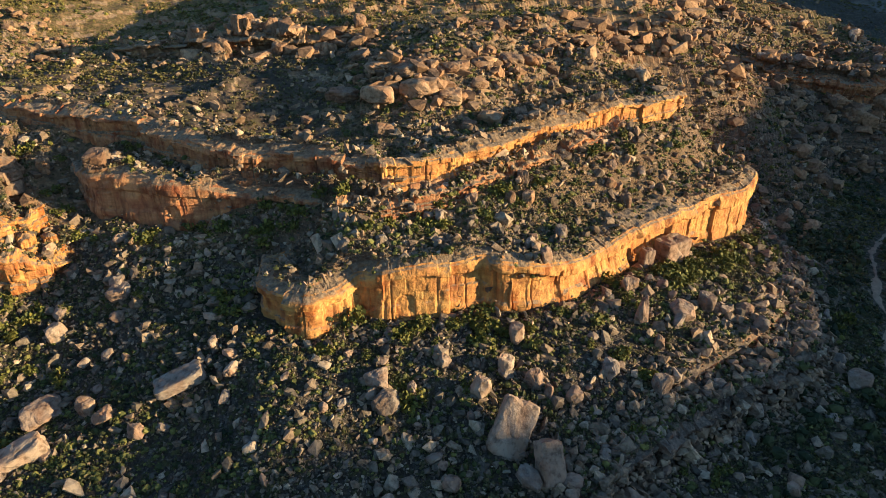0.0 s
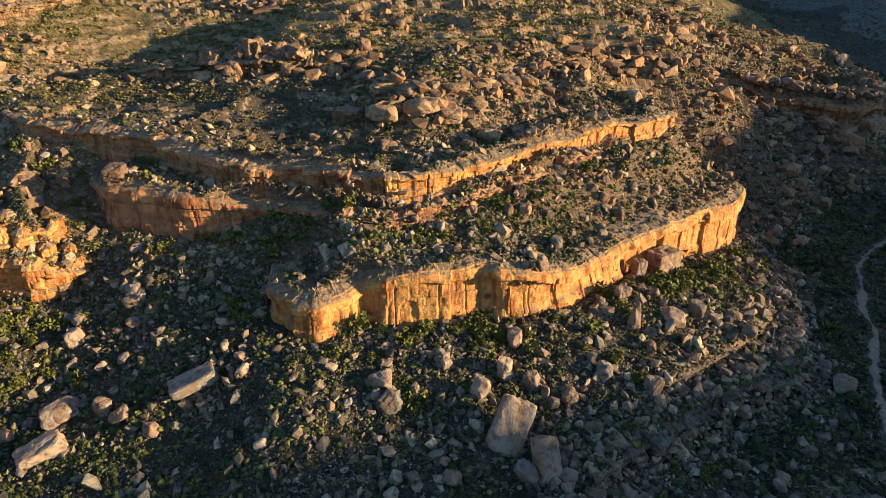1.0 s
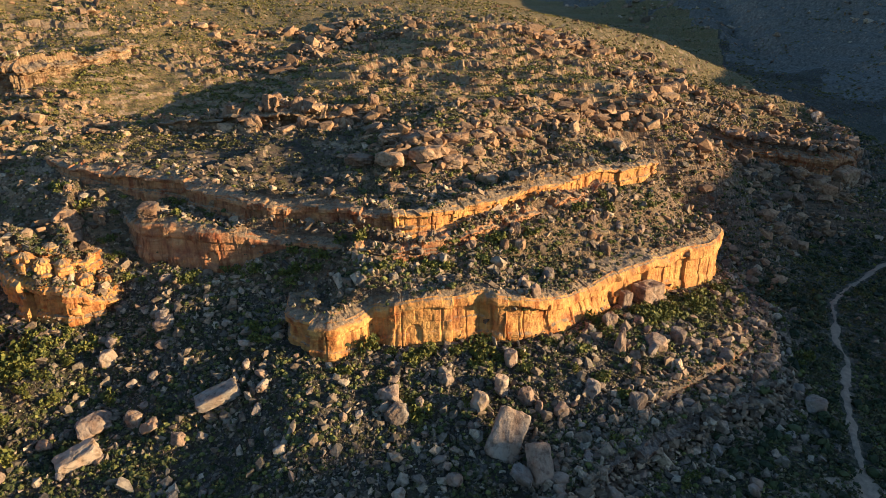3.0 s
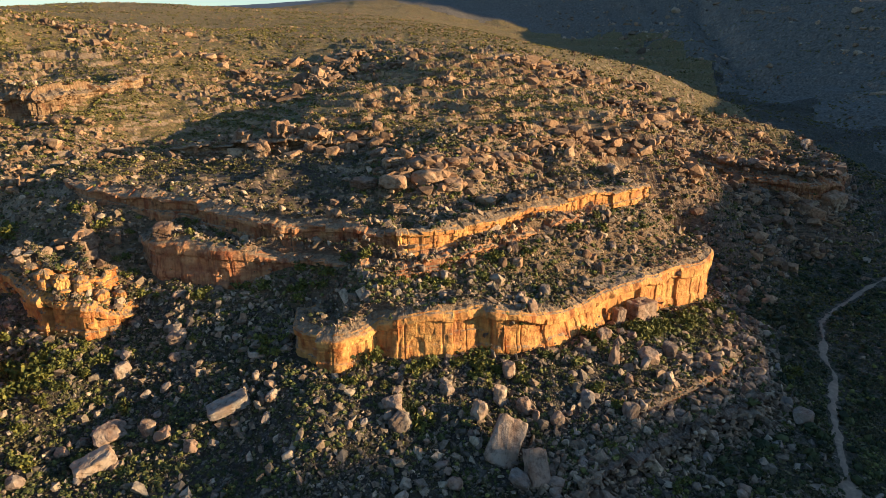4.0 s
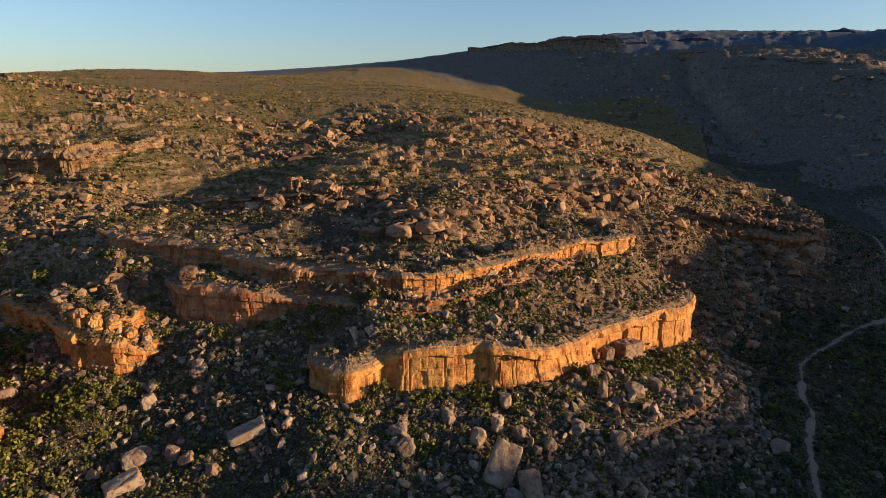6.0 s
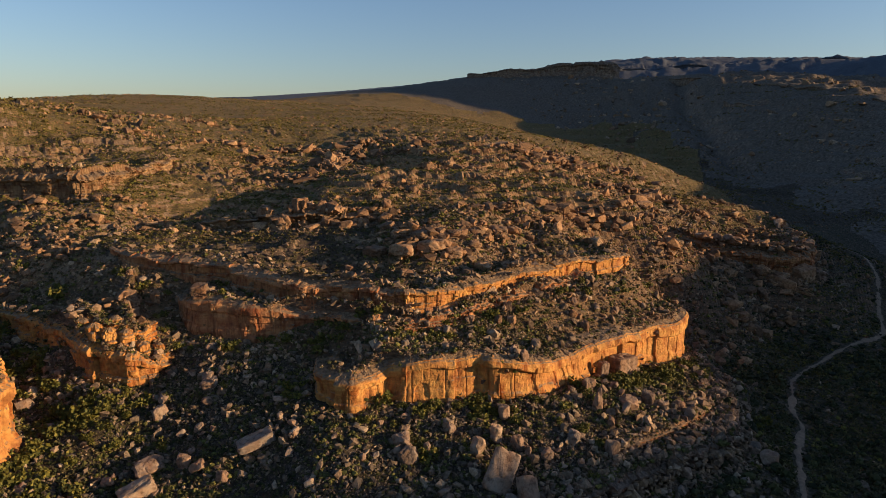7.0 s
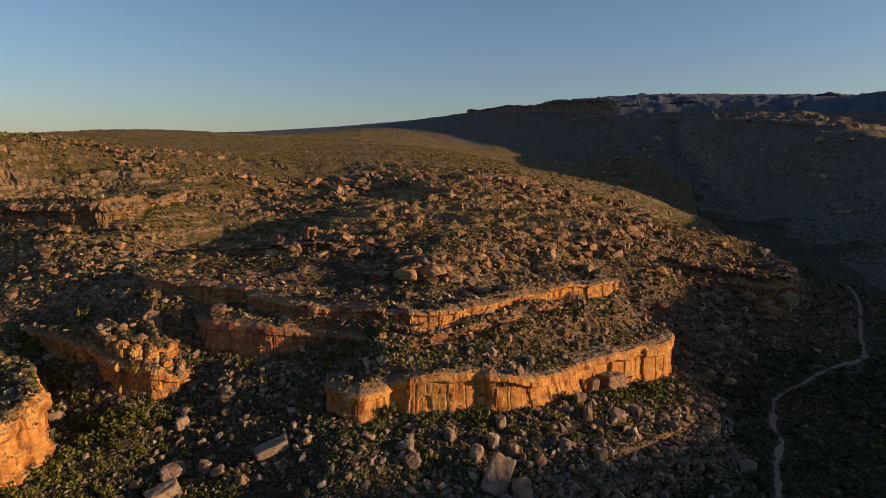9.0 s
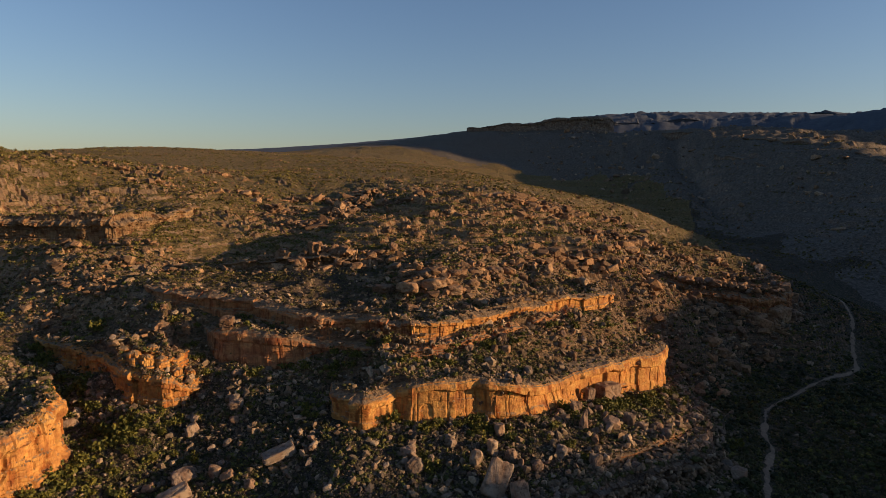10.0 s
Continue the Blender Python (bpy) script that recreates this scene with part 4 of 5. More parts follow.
# blocky outcrops on the plateau and the ravine side: x, y, spread along, spread across, count, largest half size
OUTCROPS_BACK = [(-78.7, 280.9, 9, 6, 84, 4.2), (-62.2, 302.9, 10, 8, 84, 4.4), (-55, 381, 12, 8, 72, 4.9), (-22.7, 327, 10, 7, 72, 4.7), (11.5, 273, 9, 6, 60, 3.5), (-26.9, 228.4, 7, 2, 28, 2.5), (-13.4, 216, 4, 2, 16, 2.4),
                 (45, 327, 12, 9, 96, 4.4), (67, 324, 11, 8, 84, 4.2), (-198, 351, 16, 5, 48, 3.2), (-135, 361, 15, 6, 60, 3.7), (-107, 325, 11, 6, 60, 3.7), (-231, 375, 22, 5, 60, 3.5), (-203, 439, 26, 6, 72, 4.2)]
OUTCROPS_NEAR = [(99, 294, 10, 6, 60, 3.7), (105, 280, 9, 6, 54, 3.5), (71.7, 211.7, 7, 4, 48, 3.0), (93, 210.8, 8, 5, 54, 3.2), (131, 264.6, 9, 5, 60, 3.7), (164, 290, 9, 8, 60, 3.7), (163, 250, 9, 5, 72, 3.9), (127.5, 240, 9, 6, 72, 3.9), (151, 242, 9, 6, 72, 4.2),
                 (15.6, 196.6, 8, 4, 54, 3.0), (38.7, 193.6, 9, 5, 72, 3.2)]
OUTCROPS_SIDE = [(56, 209.6, 7, 4, 48, 3.0), (-142.8, 198.7, 6, 5, 48, 3.2), (-140.8, 173, 4, 3, 24, 2.5), (-155.5, 176, 8, 4, 36, 2.5), (-139, 166, 8, 4, 40, 2.7), (-149, 157, 8, 5, 40, 3.2), (125, 207, 9, 7, 60, 3.7), (149, 224, 9, 6, 60, 3.9), (162, 236, 7, 5, 48, 4.2)]
OUTCROPS_FRONT = [
                 (-100, 133, 6, 5, 48, 2.2), (-8, 157, 10, 6, 90, 3.4), (-14, 166, 9, 5, 60, 3.2), (14, 172, 8, 7, 72, 3.0), (-70, 191, 11, 5, 90, 3.4), (-45, 190, 11, 5, 90, 3.4), (-20, 186, 8, 5, 50, 2.8), (46, 146, 15, 7, 110, 1.7), (64, 152, 9, 6, 60, 1.6), (105, 185, 9, 9, 72, 3.0), (84, 178, 8, 8, 60, 2.2), (74, 192, 8, 6, 50, 2.4), (95, 197, 7, 7, 50, 2.4), (120, 226, 8, 7, 50, 2.6), (88, 165, 6, 6, 44, 2.0)]
OUTCROPS_EDGE = [(115, 360, 9, 6, 50, 3.6), (119, 314, 8, 6, 50, 3.4), (130, 308, 8, 6, 50, 3.4), (83, 288, 9, 5, 44, 3.0), (166, 339, 9, 6, 44, 3.2), (170, 315, 8, 6, 44, 3.2), (175, 296, 8, 6, 44, 3.0), (142, 303, 8, 6, 50, 3.2),
                 (50, 209, 8, 5, 44, 2.6), (91, 210, 8, 6, 50, 2.6), (55, 180, 9, 5, 50, 2.2), (127, 249, 9, 5, 50, 3.0), (151, 251, 9, 5, 50, 3.0), (110, 240, 8, 6, 40, 2.6), (145, 275, 12, 8, 50, 2.8)]
OUTCROPS_HOLLOW = [(-125, 215, 10, 6, 60, 2.6), (-142, 221, 10, 5, 60, 2.8), (-100, 216, 9, 6, 44, 2.2), (-85, 229, 10, 5, 44, 2.4), (-120, 190, 9, 6, 50, 2.2), (-180, 215, 12, 6, 60, 2.6), (-170, 190, 12, 8, 60, 2.6)]
OUTCROPS_BELT = [(-98, 374, 14, 6, 50, 4.4), (-66, 357, 13, 6, 50, 4.4), (-46, 326, 11, 6, 44, 4.2), (40, 334, 13, 7, 60, 4.4), (60, 341, 13, 6, 60, 4.4), (80, 344, 13, 6, 50, 4.2), (47, 298, 12, 6, 40, 3.6), (-3, 253, 9, 5, 30, 2.6)]
OUTCROPS_RIM = [
                 (5, 194, 8, 4, 36, 2.8), (24, 198, 8, 4, 40, 3.0), (47, 208, 8, 4, 44, 3.2), (61, 212, 8, 5, 44, 3.2), (93, 219, 9, 6, 60, 3.4), (69, 231, 8, 5, 40, 3.0), (103, 298, 11, 7, 50, 3.8), (123, 312, 12, 7, 50, 4.0), (31, 185, 8, 5, 44, 2.8)]
OUTCROPS = OUTCROPS_HOLLOW + OUTCROPS_EDGE + OUTCROPS_BELT + OUTCROPS_RIM + OUTCROPS_BACK + OUTCROPS_NEAR + OUTCROPS_SIDE + OUTCROPS_FRONT
xs, ys, ds, up = [], [], [], []
for cx, cy, along, wide, count, big in OUTCROPS:
    more = int(count * (0.85 if cy < 265 else 1.0))
    u, v = rng.normal(size=more), rng.normal(size=more)
    xs.append(cx + u * along * 0.85), ys.append(cy + v * wide * 0.75)
    ds.append(sizes(more, big * 0.16, big * 1.0, 1.3) * (1.2, 1.05, 1.0))
    up.append(0.95 * big * np.exp(-0.6 * (u**2 + v**2)) * rng.uniform(0.2, 1.0, more))
x, y, d, up = (np.concatenate(a) for a in (xs, ys, ds, up))
ROUGH = [knob_arrays(k) for k in range(5, 8)] + [stone_arrays(c, q) for c, q in ((16, 8), (18, 6), (20, 8), (16, 5), (22, 7), (18, 10), (24, 6))]
strew("outcrop_rocks", ROUGH, x, y, d, 0.3, -0.1, KNOBS, "knobbly orange sandstone outcrops on the plateau", "rocks", up)


x, y = cover(6000, 560, 1650, lambda x, y: (x > 300 - 0.25 * (y - 900)) * lumpy(90, 33, -0.2, 0.3, 0.15)(x, y) * smooth(30, 80, land(x, y)), 0.62)
strew("mountain_rocks", ROUGH[3:], x, y, sizes(len(x), 1.5, 8.0, 1.7), 0.4, 0.1, BROWN, "grey crags dotted over the shaded mountain side", "rocks")


# ---- single boulders ----
def boulder_mesh(detail, flats, sharp, crack=0.05, seed=0, boxy=False, mat=None):
    """A weathered block: a sphere cut by rounded flats, with a crack and an uneven skin."""
    r = np.random.default_rng(seed)
    bm = bmesh.new()
    bmesh.ops.create_icosphere(bm, subdivisions=detail, radius=1)
    v = np.array([w.co[:] for w in bm.verts])
    bm.verts.index_update()
    f = np.array([[w.index for w in face.verts] for face in bm.faces])
    bm.free()
    n = r.normal(size=(flats, 3))
    n /= np.linalg.norm(n, axis=1)[:, None]
    n = np.concatenate([n, [[0, 0, 1], [0, 0, -1]]])
    wall = np.array([[0.7, 0.7, 0], [-0.7, 0.7, 0], [0.7, -0.7, 0], [-0.7, -0.7, 0]])
    if boxy:
        n = np.concatenate([n, [[1, 0, 0], [-1, 0, 0], [0, 1, 0], [0, -1, 0]]])
    c = r.uniform(0.62, 1.0, len(n))
    if boxy:
        c[:flats], c[flats:] = r.uniform(0.9, 1.15, flats), r.uniform(0.66, 0.8, 6)
    k = np.concatenate([np.maximum(v @ n.T, 0) / c, np.maximum(v @ wall.T, 0) / 0.95], 1)
    rad = (k**sharp).sum(1)**(-1 / sharp)
    m = r.normal(size=3)
    m /= np.linalg.norm(m)
    rad -= crack * np.exp(-((v @ m - r.uniform(-0.3, 0.3)) / 0.06)**2)
    rad -= 0.035 * smooth(0.1, 0.0, np.abs(fbm(v[:, 0] * 1.7 - v[:, 2] + seed, v[:, 1] * 1.7 + v[:, 2] * 1.1, 3, seed + 5)))
    rad += (0.05 if sharp > 17 else 0.08) * fbm(v[:, 0] * 2.2 + v[:, 2] * 1.3 + seed, v[:, 1] * 2.2 - v[:, 2] * 1.7, 4, seed)
    v = v * np.minimum(rad, 1.2)[:, None]
    v /= np.abs(v).max(0)
    return mesh_from("boulder", v, f, mat or BOULDER)


SLABS = [boulder_mesh(4, 8, sh, 0.09, 400 + i, i % 3 == 0, BOULDER_BROWN) for i, sh in enumerate((12, 14, 11, 16, 13, 18, 12, 15))]
HERO = [boulder_mesh(4, fl, sh, cr, 100 + i) for i, (fl, sh, cr) in enumerate(((9, 40, 0.05), (12, 34, 0.04), (8, 46, 0.06), (14, 28, 0.04), (10, 40, 0.05), (9, 36, 0.05), (16, 26, 0.06), (11, 48, 0.04)))]
BLOCKS = [boulder_mesh(3, fl, 40, 0.04, 200 + i) for i, fl in enumerate((8, 9, 10, 11, 12, 9, 8, 15))]
put = 0


def set_boulder(x, y, hw, hh, mesh, label, deep=0.85, lean=0.25, sink=0.55, z=None):
    ob = new("boulder", mesh)
    z = float(land([x], [y], -0.6)[0]) if z is None else float(z)
    a, b, c = (rng.uniform(-1, 1) for _ in range(3))
    ob.matrix_world = pose(x, y, z + hh * sink, math.degrees(lean) * a, math.degrees(lean) * b, 180 * c) @ Matrix.Diagonal((hw, hw * deep, hh, 1))
    return tagged(ob, label, "boulder", "sandstone boulders")


# x, y, half width, half height
SLOPE_BOULDERS = [(-11.8, 91.2, 3.0, 2.1), (-10.1, 87.7, 2.7, 2.2), (6.8, 90.2, 2.0, 2.7), (11.7, 95.3, 2.2, 2.8), (17.5, 94.0, 2.36, 1.9), (31.8, 96.3, 2.1, 2.1), (40.9, 93.5, 2.36, 2.3),
                  (-66.0, 90.7, 2.1, 1.9), (-61.3, 88.1, 2.3, 1.5), (-54.5, 85.1, 1.75, 1.4), (-74.5, 90.6, 4.4, 2.0), (-66.0, 111.3, 2.9, 1.9), (-78.2, 105.8, 2.5, 2.3), (-78.3, 109.4, 1.7, 1.4)]
SHADE_BOULDERS = [(50.5, 112.7, 3.2, 1.7), (57.1, 117.3, 2.4, 2.3), (40.1, 118.5, 2.4, 2.3), (43.2, 104.0, 1.4, 1.9), (67.5, 112.1, 2.1, 2.0), (14.1, 74.3, 2.9, 1.9), (25.4, 72.9, 2.2, 1.8),
                  (1.5, 73.4, 1.8, 1.4), (88.0, 106.3, 3.0, 2.2), (14.6, 102.4, 2.4, 1.8), (0.1, 95.2, 1.6, 1.5), (-5.6, 90.8, 1.3, 1.4), (80.6, 116.0, 1.8, 1.5), (60.9, 115.9, 1.8, 1.2), (67.0, 117.9, 1.8, 1.5)]
SHELF_BOULDERS = [(14.8, 128.8, 1.5, 1.8), (18.9, 129.9, 1.5, 1.3), (17.9, 133.8, 1.5, 1.7), (42.7, 137.5, 1.4, 1.9), (39.7, 140.4, 1.6, 1.3), (45.5, 158.3, 1.4, 0.9), (-75.5, 132.5, 2.9, 2.2),
                  (146.9, 232.5, 4.2, 3.1), (157.3, 238.6, 4.3, 3.6), (171.8, 244.8, 4.9, 4.2), (55.4, 179.5, 3.1, 2.3)]
PILE_BOULDERS = [(-24.8, 157.0, 4.1, 1.7), (-15.3, 153.2, 5.6, 2.7), (-5.4, 154.8, 5.4, 2.6), (1.8, 154.7, 3.7, 1.8), (12.1, 150.0, 4.1, 2.1), (5.9, 146.9, 2.5, 1.4), (-13.5, 143.7, 2.4, 1.7), (10.1, 168.8, 3.3, 1.6), (18.6, 176.6, 3.4, 1.7),
                 (9.4, 160.9, 2.8, 1.3), (24.3, 179.0, 3.1, 1.9), (-21.9, 174.0, 2.6, 1.4), (-32.6, 145.7, 1.8, 0.9), (-32.8, 150.9, 1.9, 1.1), (-9, 162, 4.5, 1.7), (3, 164, 4.0, 1.6), (-16, 165, 4.0, 1.6)]
KNOB_BOULDERS = [(-71.6, 191, 3.9, 3.9), (-64.8, 188.2, 3.9, 3.6), (-55.4, 186.9, 2.8, 3.4), (-84.5, 192.9, 1.9, 1.7), (-76.6, 187.0, 1.6, 1.3), (-47.1, 188.2, 2.7, 2.3), (-39.8, 190.5, 3.3, 2.3), (-60, 192, 3.2, 3.4), (-30, 190, 2.8, 2.7), (-77, 190, 3.2, 2.6), (-68, 193, 3.4, 4.0), (-51, 188.5, 3.6, 3.6), (-43.5, 189.5, 3.2, 3.2), (-35, 189, 3.0, 2.8), (-80.5, 193, 2.6, 2.4), (-58, 189, 3.0, 2.6), (-24, 193, 2.6, 2.2)]
for rows, label in ((SLOPE_BOULDERS, "tan weathered sandstone boulder on the stony slope"), (SHADE_BOULDERS, "grey sandstone boulder among scrub in the shade"), (SHELF_BOULDERS, "blocky sandstone boulder on a rock shelf"),
                    (PILE_BOULDERS, "large rounded sandstone slab in a boulder pile"), (KNOB_BOULDERS, "knobbly cracked sandstone tower on the plateau")):
    for x, y, hw, hh in rows:
        shapes = SLABS if rows in (PILE_BOULDERS, SHELF_BOULDERS, KNOB_BOULDERS) else HERO
        if rows is PILE_BOULDERS:
            hw, hh = hw * 0.98, hh * 0.9
        if rows is KNOB_BOULDERS:
            x, y, hw, hh = x + rng.uniform(-3, 3), y + rng.uniform(-4, 7), hw * rng.uniform(0.6, 1.15), hh * rng.uniform(0.6, 1.1)
        set_boulder(x, y, hw, hh, shapes[put % len(shapes)], label, sink=0.25 if rows is KNOB_BOULDERS else 0.55)
        put += 1


def aimed(x, y, dims, turn, mesh, label, sink=0.5):
    """A boulder with a set heading and lean."""
    ob = new("boulder", mesh)
    ob.matrix_world = pose(x, y, float(land([x], [y])[0]) + dims[2] * sink, *turn) @ Matrix.Diagonal((*dims, 1))
    return tagged(ob, label, "boulder", "sandstone boulders")


aimed(12.1, 82.8, (3.4, 1.9, 5.6), (-36, 20, -10), boulder_mesh(4, 7, 30, 0.08, 301, True), "tall pointed grey sandstone slab leaning on the slope", 0.42)
aimed(17.6, 76.5, (2.3, 1.8, 4.0), (-35, 10, 20), boulder_mesh(4, 8, 26, 0.07, 302, True), "upright pale sandstone slab beside the pointed boulder", 0.5)
aimed(-48.6, 92.6, (4.9, 2.2, 1.5), (8, -18, 24), boulder_mesh(4, 6, 30, 0.06, 303, True), "long flat sunlit sandstone slab tilted on the slope", 0.9)
aimed(-73.1, 81.3, (4.3, 2.2, 1.9), (10, -18, 30), boulder_mesh(4, 7, 30, 0.06, 304, True), "large tilted sandstone slab lit by low sun", 0.7)
aimed(41.1, 109.8, (1.6, 1.5, 3.6), (-14, 8, 0), boulder_mesh(4, 10, 12, 0.06, 305), "standing knobbly sandstone pillar below the cliff", 0.6)
aimed(55.0, 136.0, (4.2, 2.8, 3.6), (0, 0, 32), boulder_mesh(4, 6, 34, 0.05, 306, True), "huge square sandstone block fallen from the overhang", 0.55)
aimed(47.5, 131.0, (1.5, 1.4, 3.0), (0, 5, 20), boulder_mesh(4, 7, 30, 0.05, 307, True), "upright sandstone block under the overhang", 0.6)

def tower(x, y, z0, tall, radius, seed, label, mat=None):
    """A weathered rock stack: jointed, with necks between the beds."""
    levels, round_about = 34, 40
    p, a = np.meshgrid(np.linspace(0, 1, levels), np.linspace(0, 2 * np.pi, round_about, endpoint=False), indexing="ij")
    step_out, _, seam = facets(a * radius, p * tall, radius * 0.9, tall * 0.27, seed)
    fine, _, _ = facets(a * radius, p * tall, radius * 0.4, tall * 0.11, seed + 9)
    r = radius * (1.0 - 0.35 * p**1.5) * smooth(1.06, 0.86, p) * (1 + 0.5 * step_out + 0.2 * fine - 0.12 * np.exp(-(seam / 0.25)**2) + 0.25 * np.cos(a * 2 + seed) * 0.5)
    verts = np.stack([r * np.cos(a) + 0.25 * radius * p * math.cos(seed), r * np.sin(a) + 0.25 * radius * p * math.sin(seed), p * tall], -1).reshape(-1, 3)
    ob = new("rock_tower", mesh_from("rock_tower", verts, grid_faces(levels, round_about, True), mat or BOULDER_BROWN))
    ob.matrix_world = pose(x, y, z0)
    return tagged(ob, label, "rock tower", "sandstone boulders")


tower(-98.5, 136.5, 31.0, 10.0, 4.4, 3, "knobbly orange sandstone tower behind the yellow bluff")
tower(-102.2, 144.5, 40.0, 5.6, 1.5, 8, "slender sandstone pinnacle standing on a rock shelf")
tower(-92.0, 139.0, 34.5, 5.4, 1.4, 12, "upright split sandstone fin beside the rock tower")
for k, (tx, ty, tz, tall, wide_r) in enumerate(((-105, 122, 28, 8.2, 2.7), (-101, 119.4, 27, 8.4, 2.9), (-96.3, 118.2, 27, 7.4, 2.5), (-92.5, 119.6, 26.5, 7.2, 2.6), (-88.0, 119.4, 23.5, 6.6, 2.5), (-85.0, 122.5, 23, 5.6, 2.2), (-97.5, 123.5, 29, 7.5, 2.6))):
    tower(tx, ty, tz, tall, wide_r, 15 + 6 * k, "pale knobbly sandstone stump on the bluff crest", CLIFF)
tower(-118.0, 92.5, 17.0, 11.5, 4.2, 33, "sunlit yellow sandstone stack beside the bushy gully", CLIFF)
tower(-113.5, 86.5, 9.0, 13.5, 3.6, 41, "sunlit yellow sandstone stack beside the bushy gully", CLIFF)

# the rest of the larger boulders of the slope
x, y = cover(680, 68, 127, lambda x, y: on_slope(x, y) * (np.abs(x) < 120) * lumpy(15, 3, -0.4, 0.3, 0.3)(x, y))
big = sizes(len(x), 0.95, 2.3, 2.2)
z = land(x, y, -0.6)
for i in range(min(len(x), 125)):
    set_boulder(float(x[i]), float(y[i]), big[i, 0], big[i, 2], BLOCKS[i % len(BLOCKS)], "grey and tan angular boulder in the boulder field", big[i, 1] / big[i, 0], 0.5, z=z[i])


# blocks on the shelf above the main cliff
x, y = rng.uniform(-14, 78, 100), rng.uniform(112, 164, 100)
lie = y - np.interp(x, LINES["main"].x[:-30], LINES["main"].y[:-30])
x, y = x[(lie > 7) & (lie < 19)], y[(lie > 7) & (lie < 19)]
big = sizes(len(x), 0.8, 2.0, 1.9)
z = land(x, y, -0.6)
for i in range(len(x)):
    set_boulder(float(x[i]), float(y[i]), big[i, 0], big[i, 2], BLOCKS[i % len(BLOCKS)], "tan angular boulder lying on the scrubby rock shelf", big[i, 1] / big[i, 0], 0.5, 0.4, z[i])
x, y = rng.uniform(82, 200, 9000), rng.uniform(118, 300, 9000)
keep = clear_of_track(x, y, 4) & (rng.uniform(size=9000) < smooth(1.5, 8, land(x, y)) * lumpy(16, 121, -0.3, 0.3, 0.25)(x, y))
x, y = x[keep], y[keep]
strew("ravine_stones", SMALL, x, y, sizes(len(x), 0.45, 2.6, 1.8), 0.6, 0.2, STONES, "grey broken stones on the shaded ravine side", "stones")


# jumbled blocks that make up the dark spur
x, y = beside("spur", 46, -8, 9)
big, z = sizes(46, 1.6, 4.4, 1.5), land(x, y, -0.6)
for i in range(46):
    set_boulder(float(x[i]), float(y[i]), big[i, 0], big[i, 2], (SLABS + HERO)[i % 16], "dark blocky sandstone boulder jumbled on the ravine spur", big[i, 1] / big[i, 0], 0.3, 0.5, z[i])


# broken blocks along the rim and the foot of the low ledge
for near, away, count in ((-0.5, 3.5, 22), (-6, -2, 8)):
    x, y = beside("ledge", count, near, away)
    big, z = sizes(count, 0.8, 2.3, 1.6), land(x, y, -0.6)
    for i in range(count):
        set_boulder(float(x[i]), float(y[i]), big[i, 0] * 1.2, big[i, 2], (BLOCKS + HERO)[i % 16], "pale broken sandstone block on the low ledge", big[i, 1] / big[i, 0], 0.25, 0.35, z[i])


# ---- scrub ----
def tuft(count, leaf, flat=0.7):
    """A bush of many small leaf clumps: quads round an uneven dome."""
    lobes = rng.normal(size=(5, 3)) * (0.45, 0.45, 0.2) + (0, 0, 0.25)
    c = lobes[rng.integers(0, 5, count)] + (lambda d: d / np.linalg.norm(d, axis=1)[:, None] * rng.uniform(0.25, 0.62, (count, 1)))(rng.normal(size=(count, 3))) * (1, 1, flat)
    c[:, 2] = np.abs(c[:, 2]) * 1.0
    a = rng.normal(size=(count, 3))
    a /= np.linalg.norm(a, axis=1)[:, None]
    b = np.cross(a, rng.normal(size=(count, 3)))
    b /= np.linalg.norm(b, axis=1)[:, None]
    r = leaf * rng.uniform(0.6, 1.3, (count, 1))
    v = np.stack([c + a * r, c + b * r * 0.7, c - a * r, c - b * r * 0.7], 1).reshape(-1, 3)
    return v, np.arange(count * 4).reshape(-1, 4)


def shrub(leaves, leaf):
    """A dense low bush: an uneven lobed core, and leaf clumps that break its outline."""
    bm = bmesh.new()
    bmesh.ops.create_icosphere(bm, subdivisions=1, radius=1)
    c = np.array([w.co[:] for w in bm.verts])
    bm.verts.index_update()
    f = np.array([[w.index for w in face.verts] for face in bm.faces])
    bm.free()
    c = c * rng.uniform(0.55, 1.05, (len(c), 1)) * (0.8, 0.8, 0.6) + (0, 0, 0.3)
    v, q = tuft(leaves, leaf, 0.8)
    t = np.concatenate([q[:, [0, 1, 2]], q[:, [0, 2, 3]]]) + len(c)
    return np.concatenate([c, v]), np.concatenate([f, t])


LOW = [tuft(13, 0.46, 0.6) for _ in range(6)]
FULL = [shrub(26, 0.22) for _ in range(8)]


def scrub(name, shapes, n, y0, y1, low, high, mat, label, where, side=0.78):
    x, y = cover(n, y0, y1, where, side)
    s = (low + (high - low) * rng.uniform(size=len(x))**2)[:, None] * rng.uniform(0.8, 1.25, (len(x), 3))
    return strew(name, shapes, x, y, s, 0.15, 0.0, mat, label, "bushes")


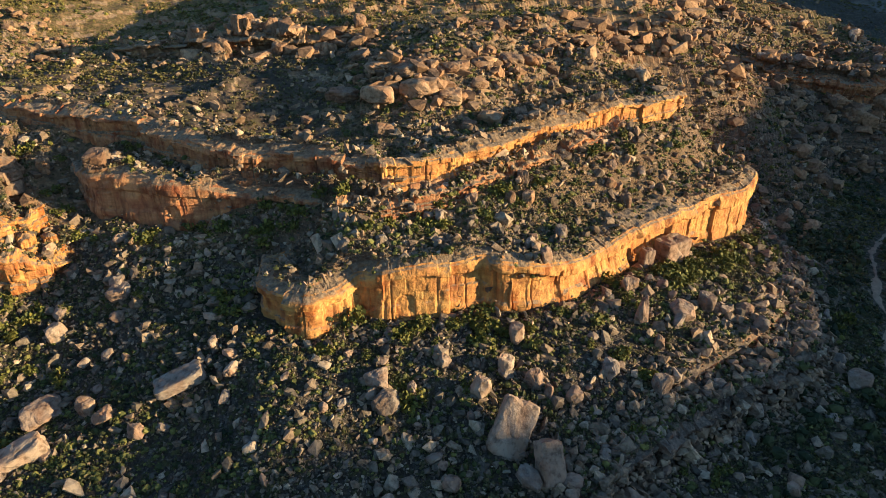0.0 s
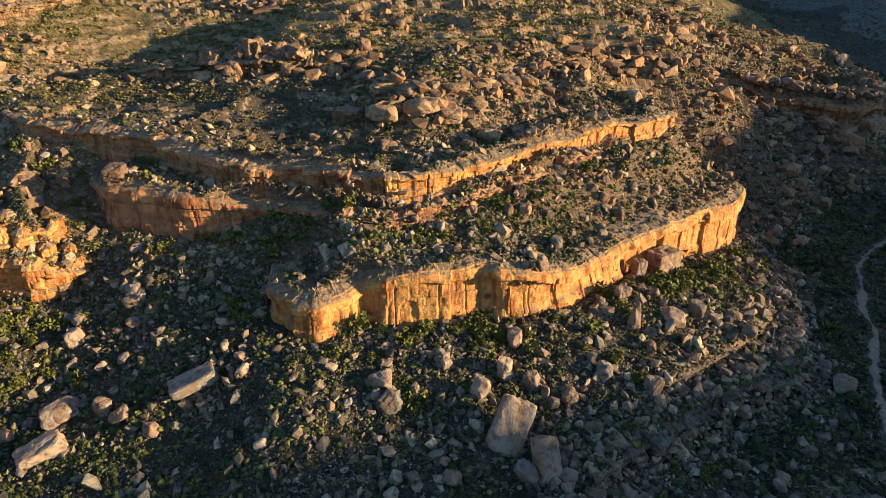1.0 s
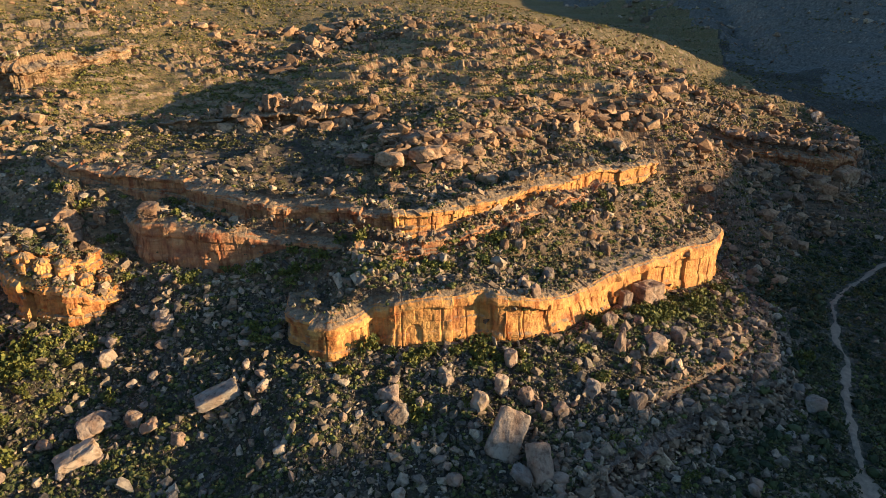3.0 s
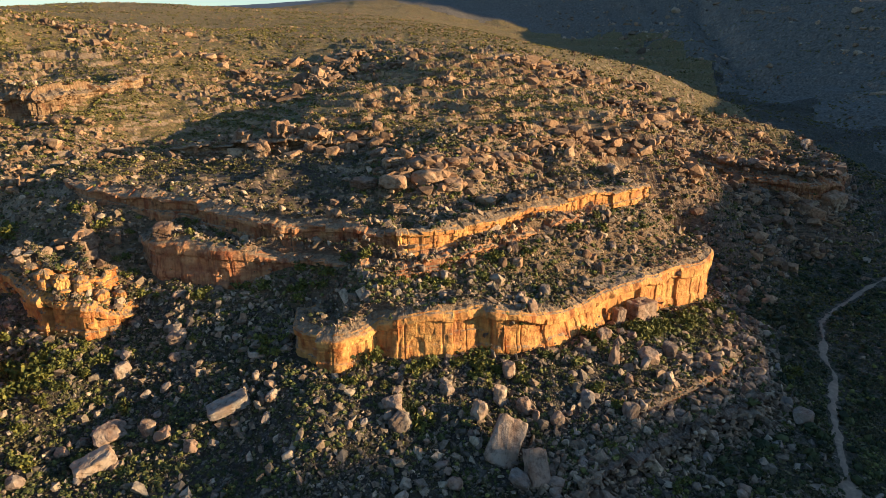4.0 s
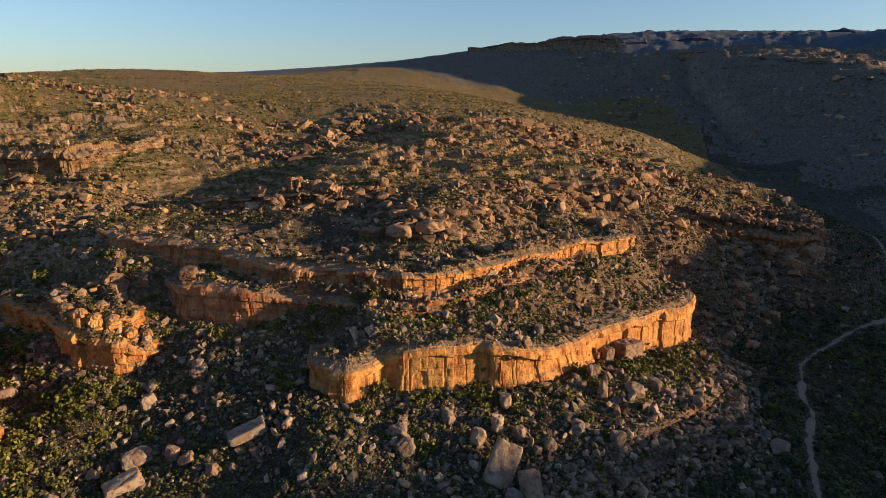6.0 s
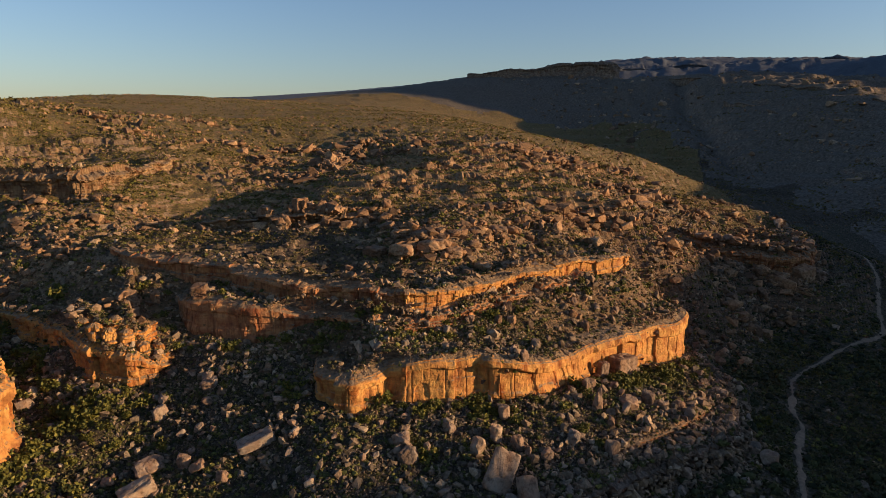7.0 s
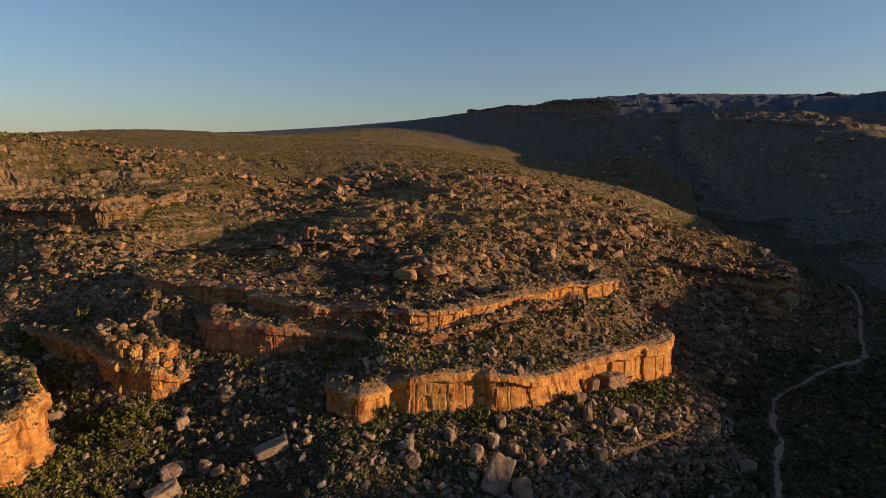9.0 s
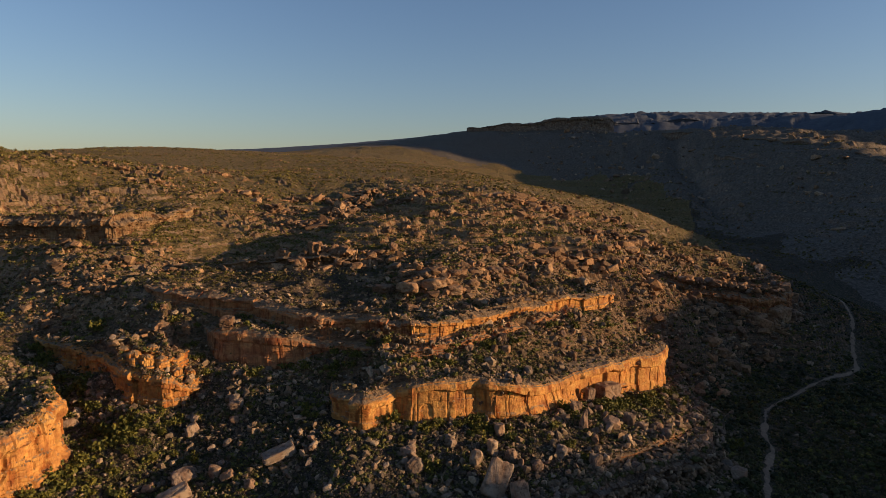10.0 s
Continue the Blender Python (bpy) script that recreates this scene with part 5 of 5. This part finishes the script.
# single bushes: along the foot of the main cliff, in the gully and on the shelves
def bush(seed):
    ob = tagged(new("bush"), "rounded green bush growing among sandstone rocks", "bush", "green bushes")
    for name, mat in (("stem", WOOD), ("crown", LEAVES)):
        if name == "stem":
            bm = bmesh.new()
            for k in range(5):
                a = 2 * math.pi * (k + rng.uniform(-0.3, 0.3)) / 5
                tip = Vector((0.4 * math.cos(a), 0.4 * math.sin(a), rng.uniform(0.35, 0.55)))
                m = Matrix.Translation(tip / 2) @ tip.to_track_quat("Z", "Y").to_matrix().to_4x4()
                bmesh.ops.create_cone(bm, cap_ends=True, segments=5, radius1=0.05, radius2=0.02, depth=tip.length, matrix=m)
            part("stem", bm, mat, ob, "grey twisted twigs")
        else:
            crown = new("crown", mesh_from("crown", *tuft(210, 0.2, 0.95), mat))
            crown.parent = ob
    return ob


def at_foot(n):
    """Along the foot of the eastern end of the main cliff."""
    fx = rng.uniform(52, 88, n)
    return fx, 131.5 + 0.66 * (fx - 45) - rng.uniform(4, 13, n)


BUSHES = [bush(i) for i in range(6)]
spread_out = [beside("main", 55, -10, -2.2), beside("upper", 26, -10, -1.5), beside("tier", 16, -6, -1.5), beside("west", 15, -6, -1), beside("bluff", 16, -7, -1.5), beside("near", 14, -14, -2), beside("ledge", 20, -10, -2.0), (rng.uniform(-110, -84, 50), rng.uniform(70, 114, 50)), (rng.uniform(-84, -60, 8), rng.uniform(74, 116, 8)), (rng.uniform(-190, -125, 10), rng.uniform(130, 165, 10)), (rng.uniform(-30, 50, 20), rng.uniform(84, 104, 20)), at_foot(40)]
x, y = (np.concatenate([p[i] for p in spread_out]) for i in (0, 1))
x, y = np.concatenate([[-17.5], x]), np.concatenate([[105.2], y])
z = land(x, y)
for i in range(len(x)):
    h = 2.3 if i == 0 else rng.uniform(1.0, 2.4) * (1.3 if x[i] < -84 else 1.0)
    m = pose(x[i], y[i], z[i] - 0.05, 0, 0, rng.uniform(0, 360)) @ Matrix.Diagonal((h, h * rng.uniform(0.8, 1.2), h * (1.6 if i == 0 else rng.uniform(0.8, 1.2)), 1))
    copy_thing(BUSHES[i % len(BUSHES)], m)
for ob in BUSHES:
    for o in (*ob.children, ob):
        bpy.data.objects.remove(o)
scrub("low_bushes", FULL, 9500, 66, 130, 0.4, 1.1, OLIVE, "low olive green bushes between the boulders", lumpy(14, 51, -0.4, 0.5, 0.1))
scrub("gully_bushes", FULL, 5000, 66, 118, 0.35, 1.0, SHADE_DARK_LEAVES, "dark green bushes between boulders on the lower slope", lambda x, y: lumpy(10, 63, -0.3, 0.4, 0.25)(x, y) * smooth(-15, -45, x))
scrub("dry_bushes", LOW, 17000, 66, 135, 0.35, 0.9, DRY, "dry grey-green heath scrub on the stony slope", lumpy(9, 53, -0.4, 0.3, 0.2))
scrub("shelf_bushes", FULL, 6500, 108, 300, 0.4, 1.3, LEAVES, "green bushes on the rock shelves", lambda x, y: np.maximum(lumpy(16, 55, -0.3, 0.6)(x, y), np.maximum(0.6 * (x > 15) * (x < 170) * (y > 118), 0.8 * (x < -118) * (y < 195))) * (1 - 0.8 * pan_share(x, y)))
scrub("shelf_heath", LOW, 26000, 108, 200, 0.3, 0.8, DRY, "dry olive heath between the rocks of the shelves", lambda x, y: lumpy(8, 58, -0.4, 0.3, 0.3)(x, y) * (1))
scrub("upland_heath", LOW, 34000, 170, 340, 0.35, 0.95, GOLDEN, "dry olive heath covering the plateau", lumpy(20, 57, -0.4, 0.3, 0.1))
scrub("valley_bushes", FULL, 9000, 70, 330, 0.6, 2.5, SHADE_DARK_LEAVES, "dark green bushes on the valley floor", lambda x, y: smooth(5, 2, land(x, y)) * (x > 55) * 0.8, 0.85)
scrub("valley_heath", LOW, 22000, 70, 420, 0.5, 1.2, DRY, "grey-green heath on the valley floor", lambda x, y: smooth(5, 2, land(x, y)) * (x > 55), 0.85)
scrub("plateau_heath", LOW, 32000, 320, 1150, 0.6, 1.8, GOLDEN, "olive heath over the far plateau", lumpy(60, 59, -0.4, 0.3, 0.15))
# dense, with shade put into the leaf colour, to darken the ravine side
scrub("ravine_bushes", FULL, 12000, 118, 330, 0.5, 1.6, SHADE_DARK_LEAVES, "dark bushes between the rocks of the shaded ravine", lambda x, y: (x > 86) * (x < 260) * smooth(45, 30, land(x, y)) * lumpy(12, 131, -0.4, 0.3, 0.3)(x, y), 0.85)
scrub("shelf_scrub", FULL, 6500, 108, 172, 0.45, 1.3, OLIVE, "olive bushes between the blocks on the shelf above the main cliff", lambda x, y: (x > -24) * (x < 86) * lumpy(9, 137, -0.2, 0.4, 0.15)(x, y))
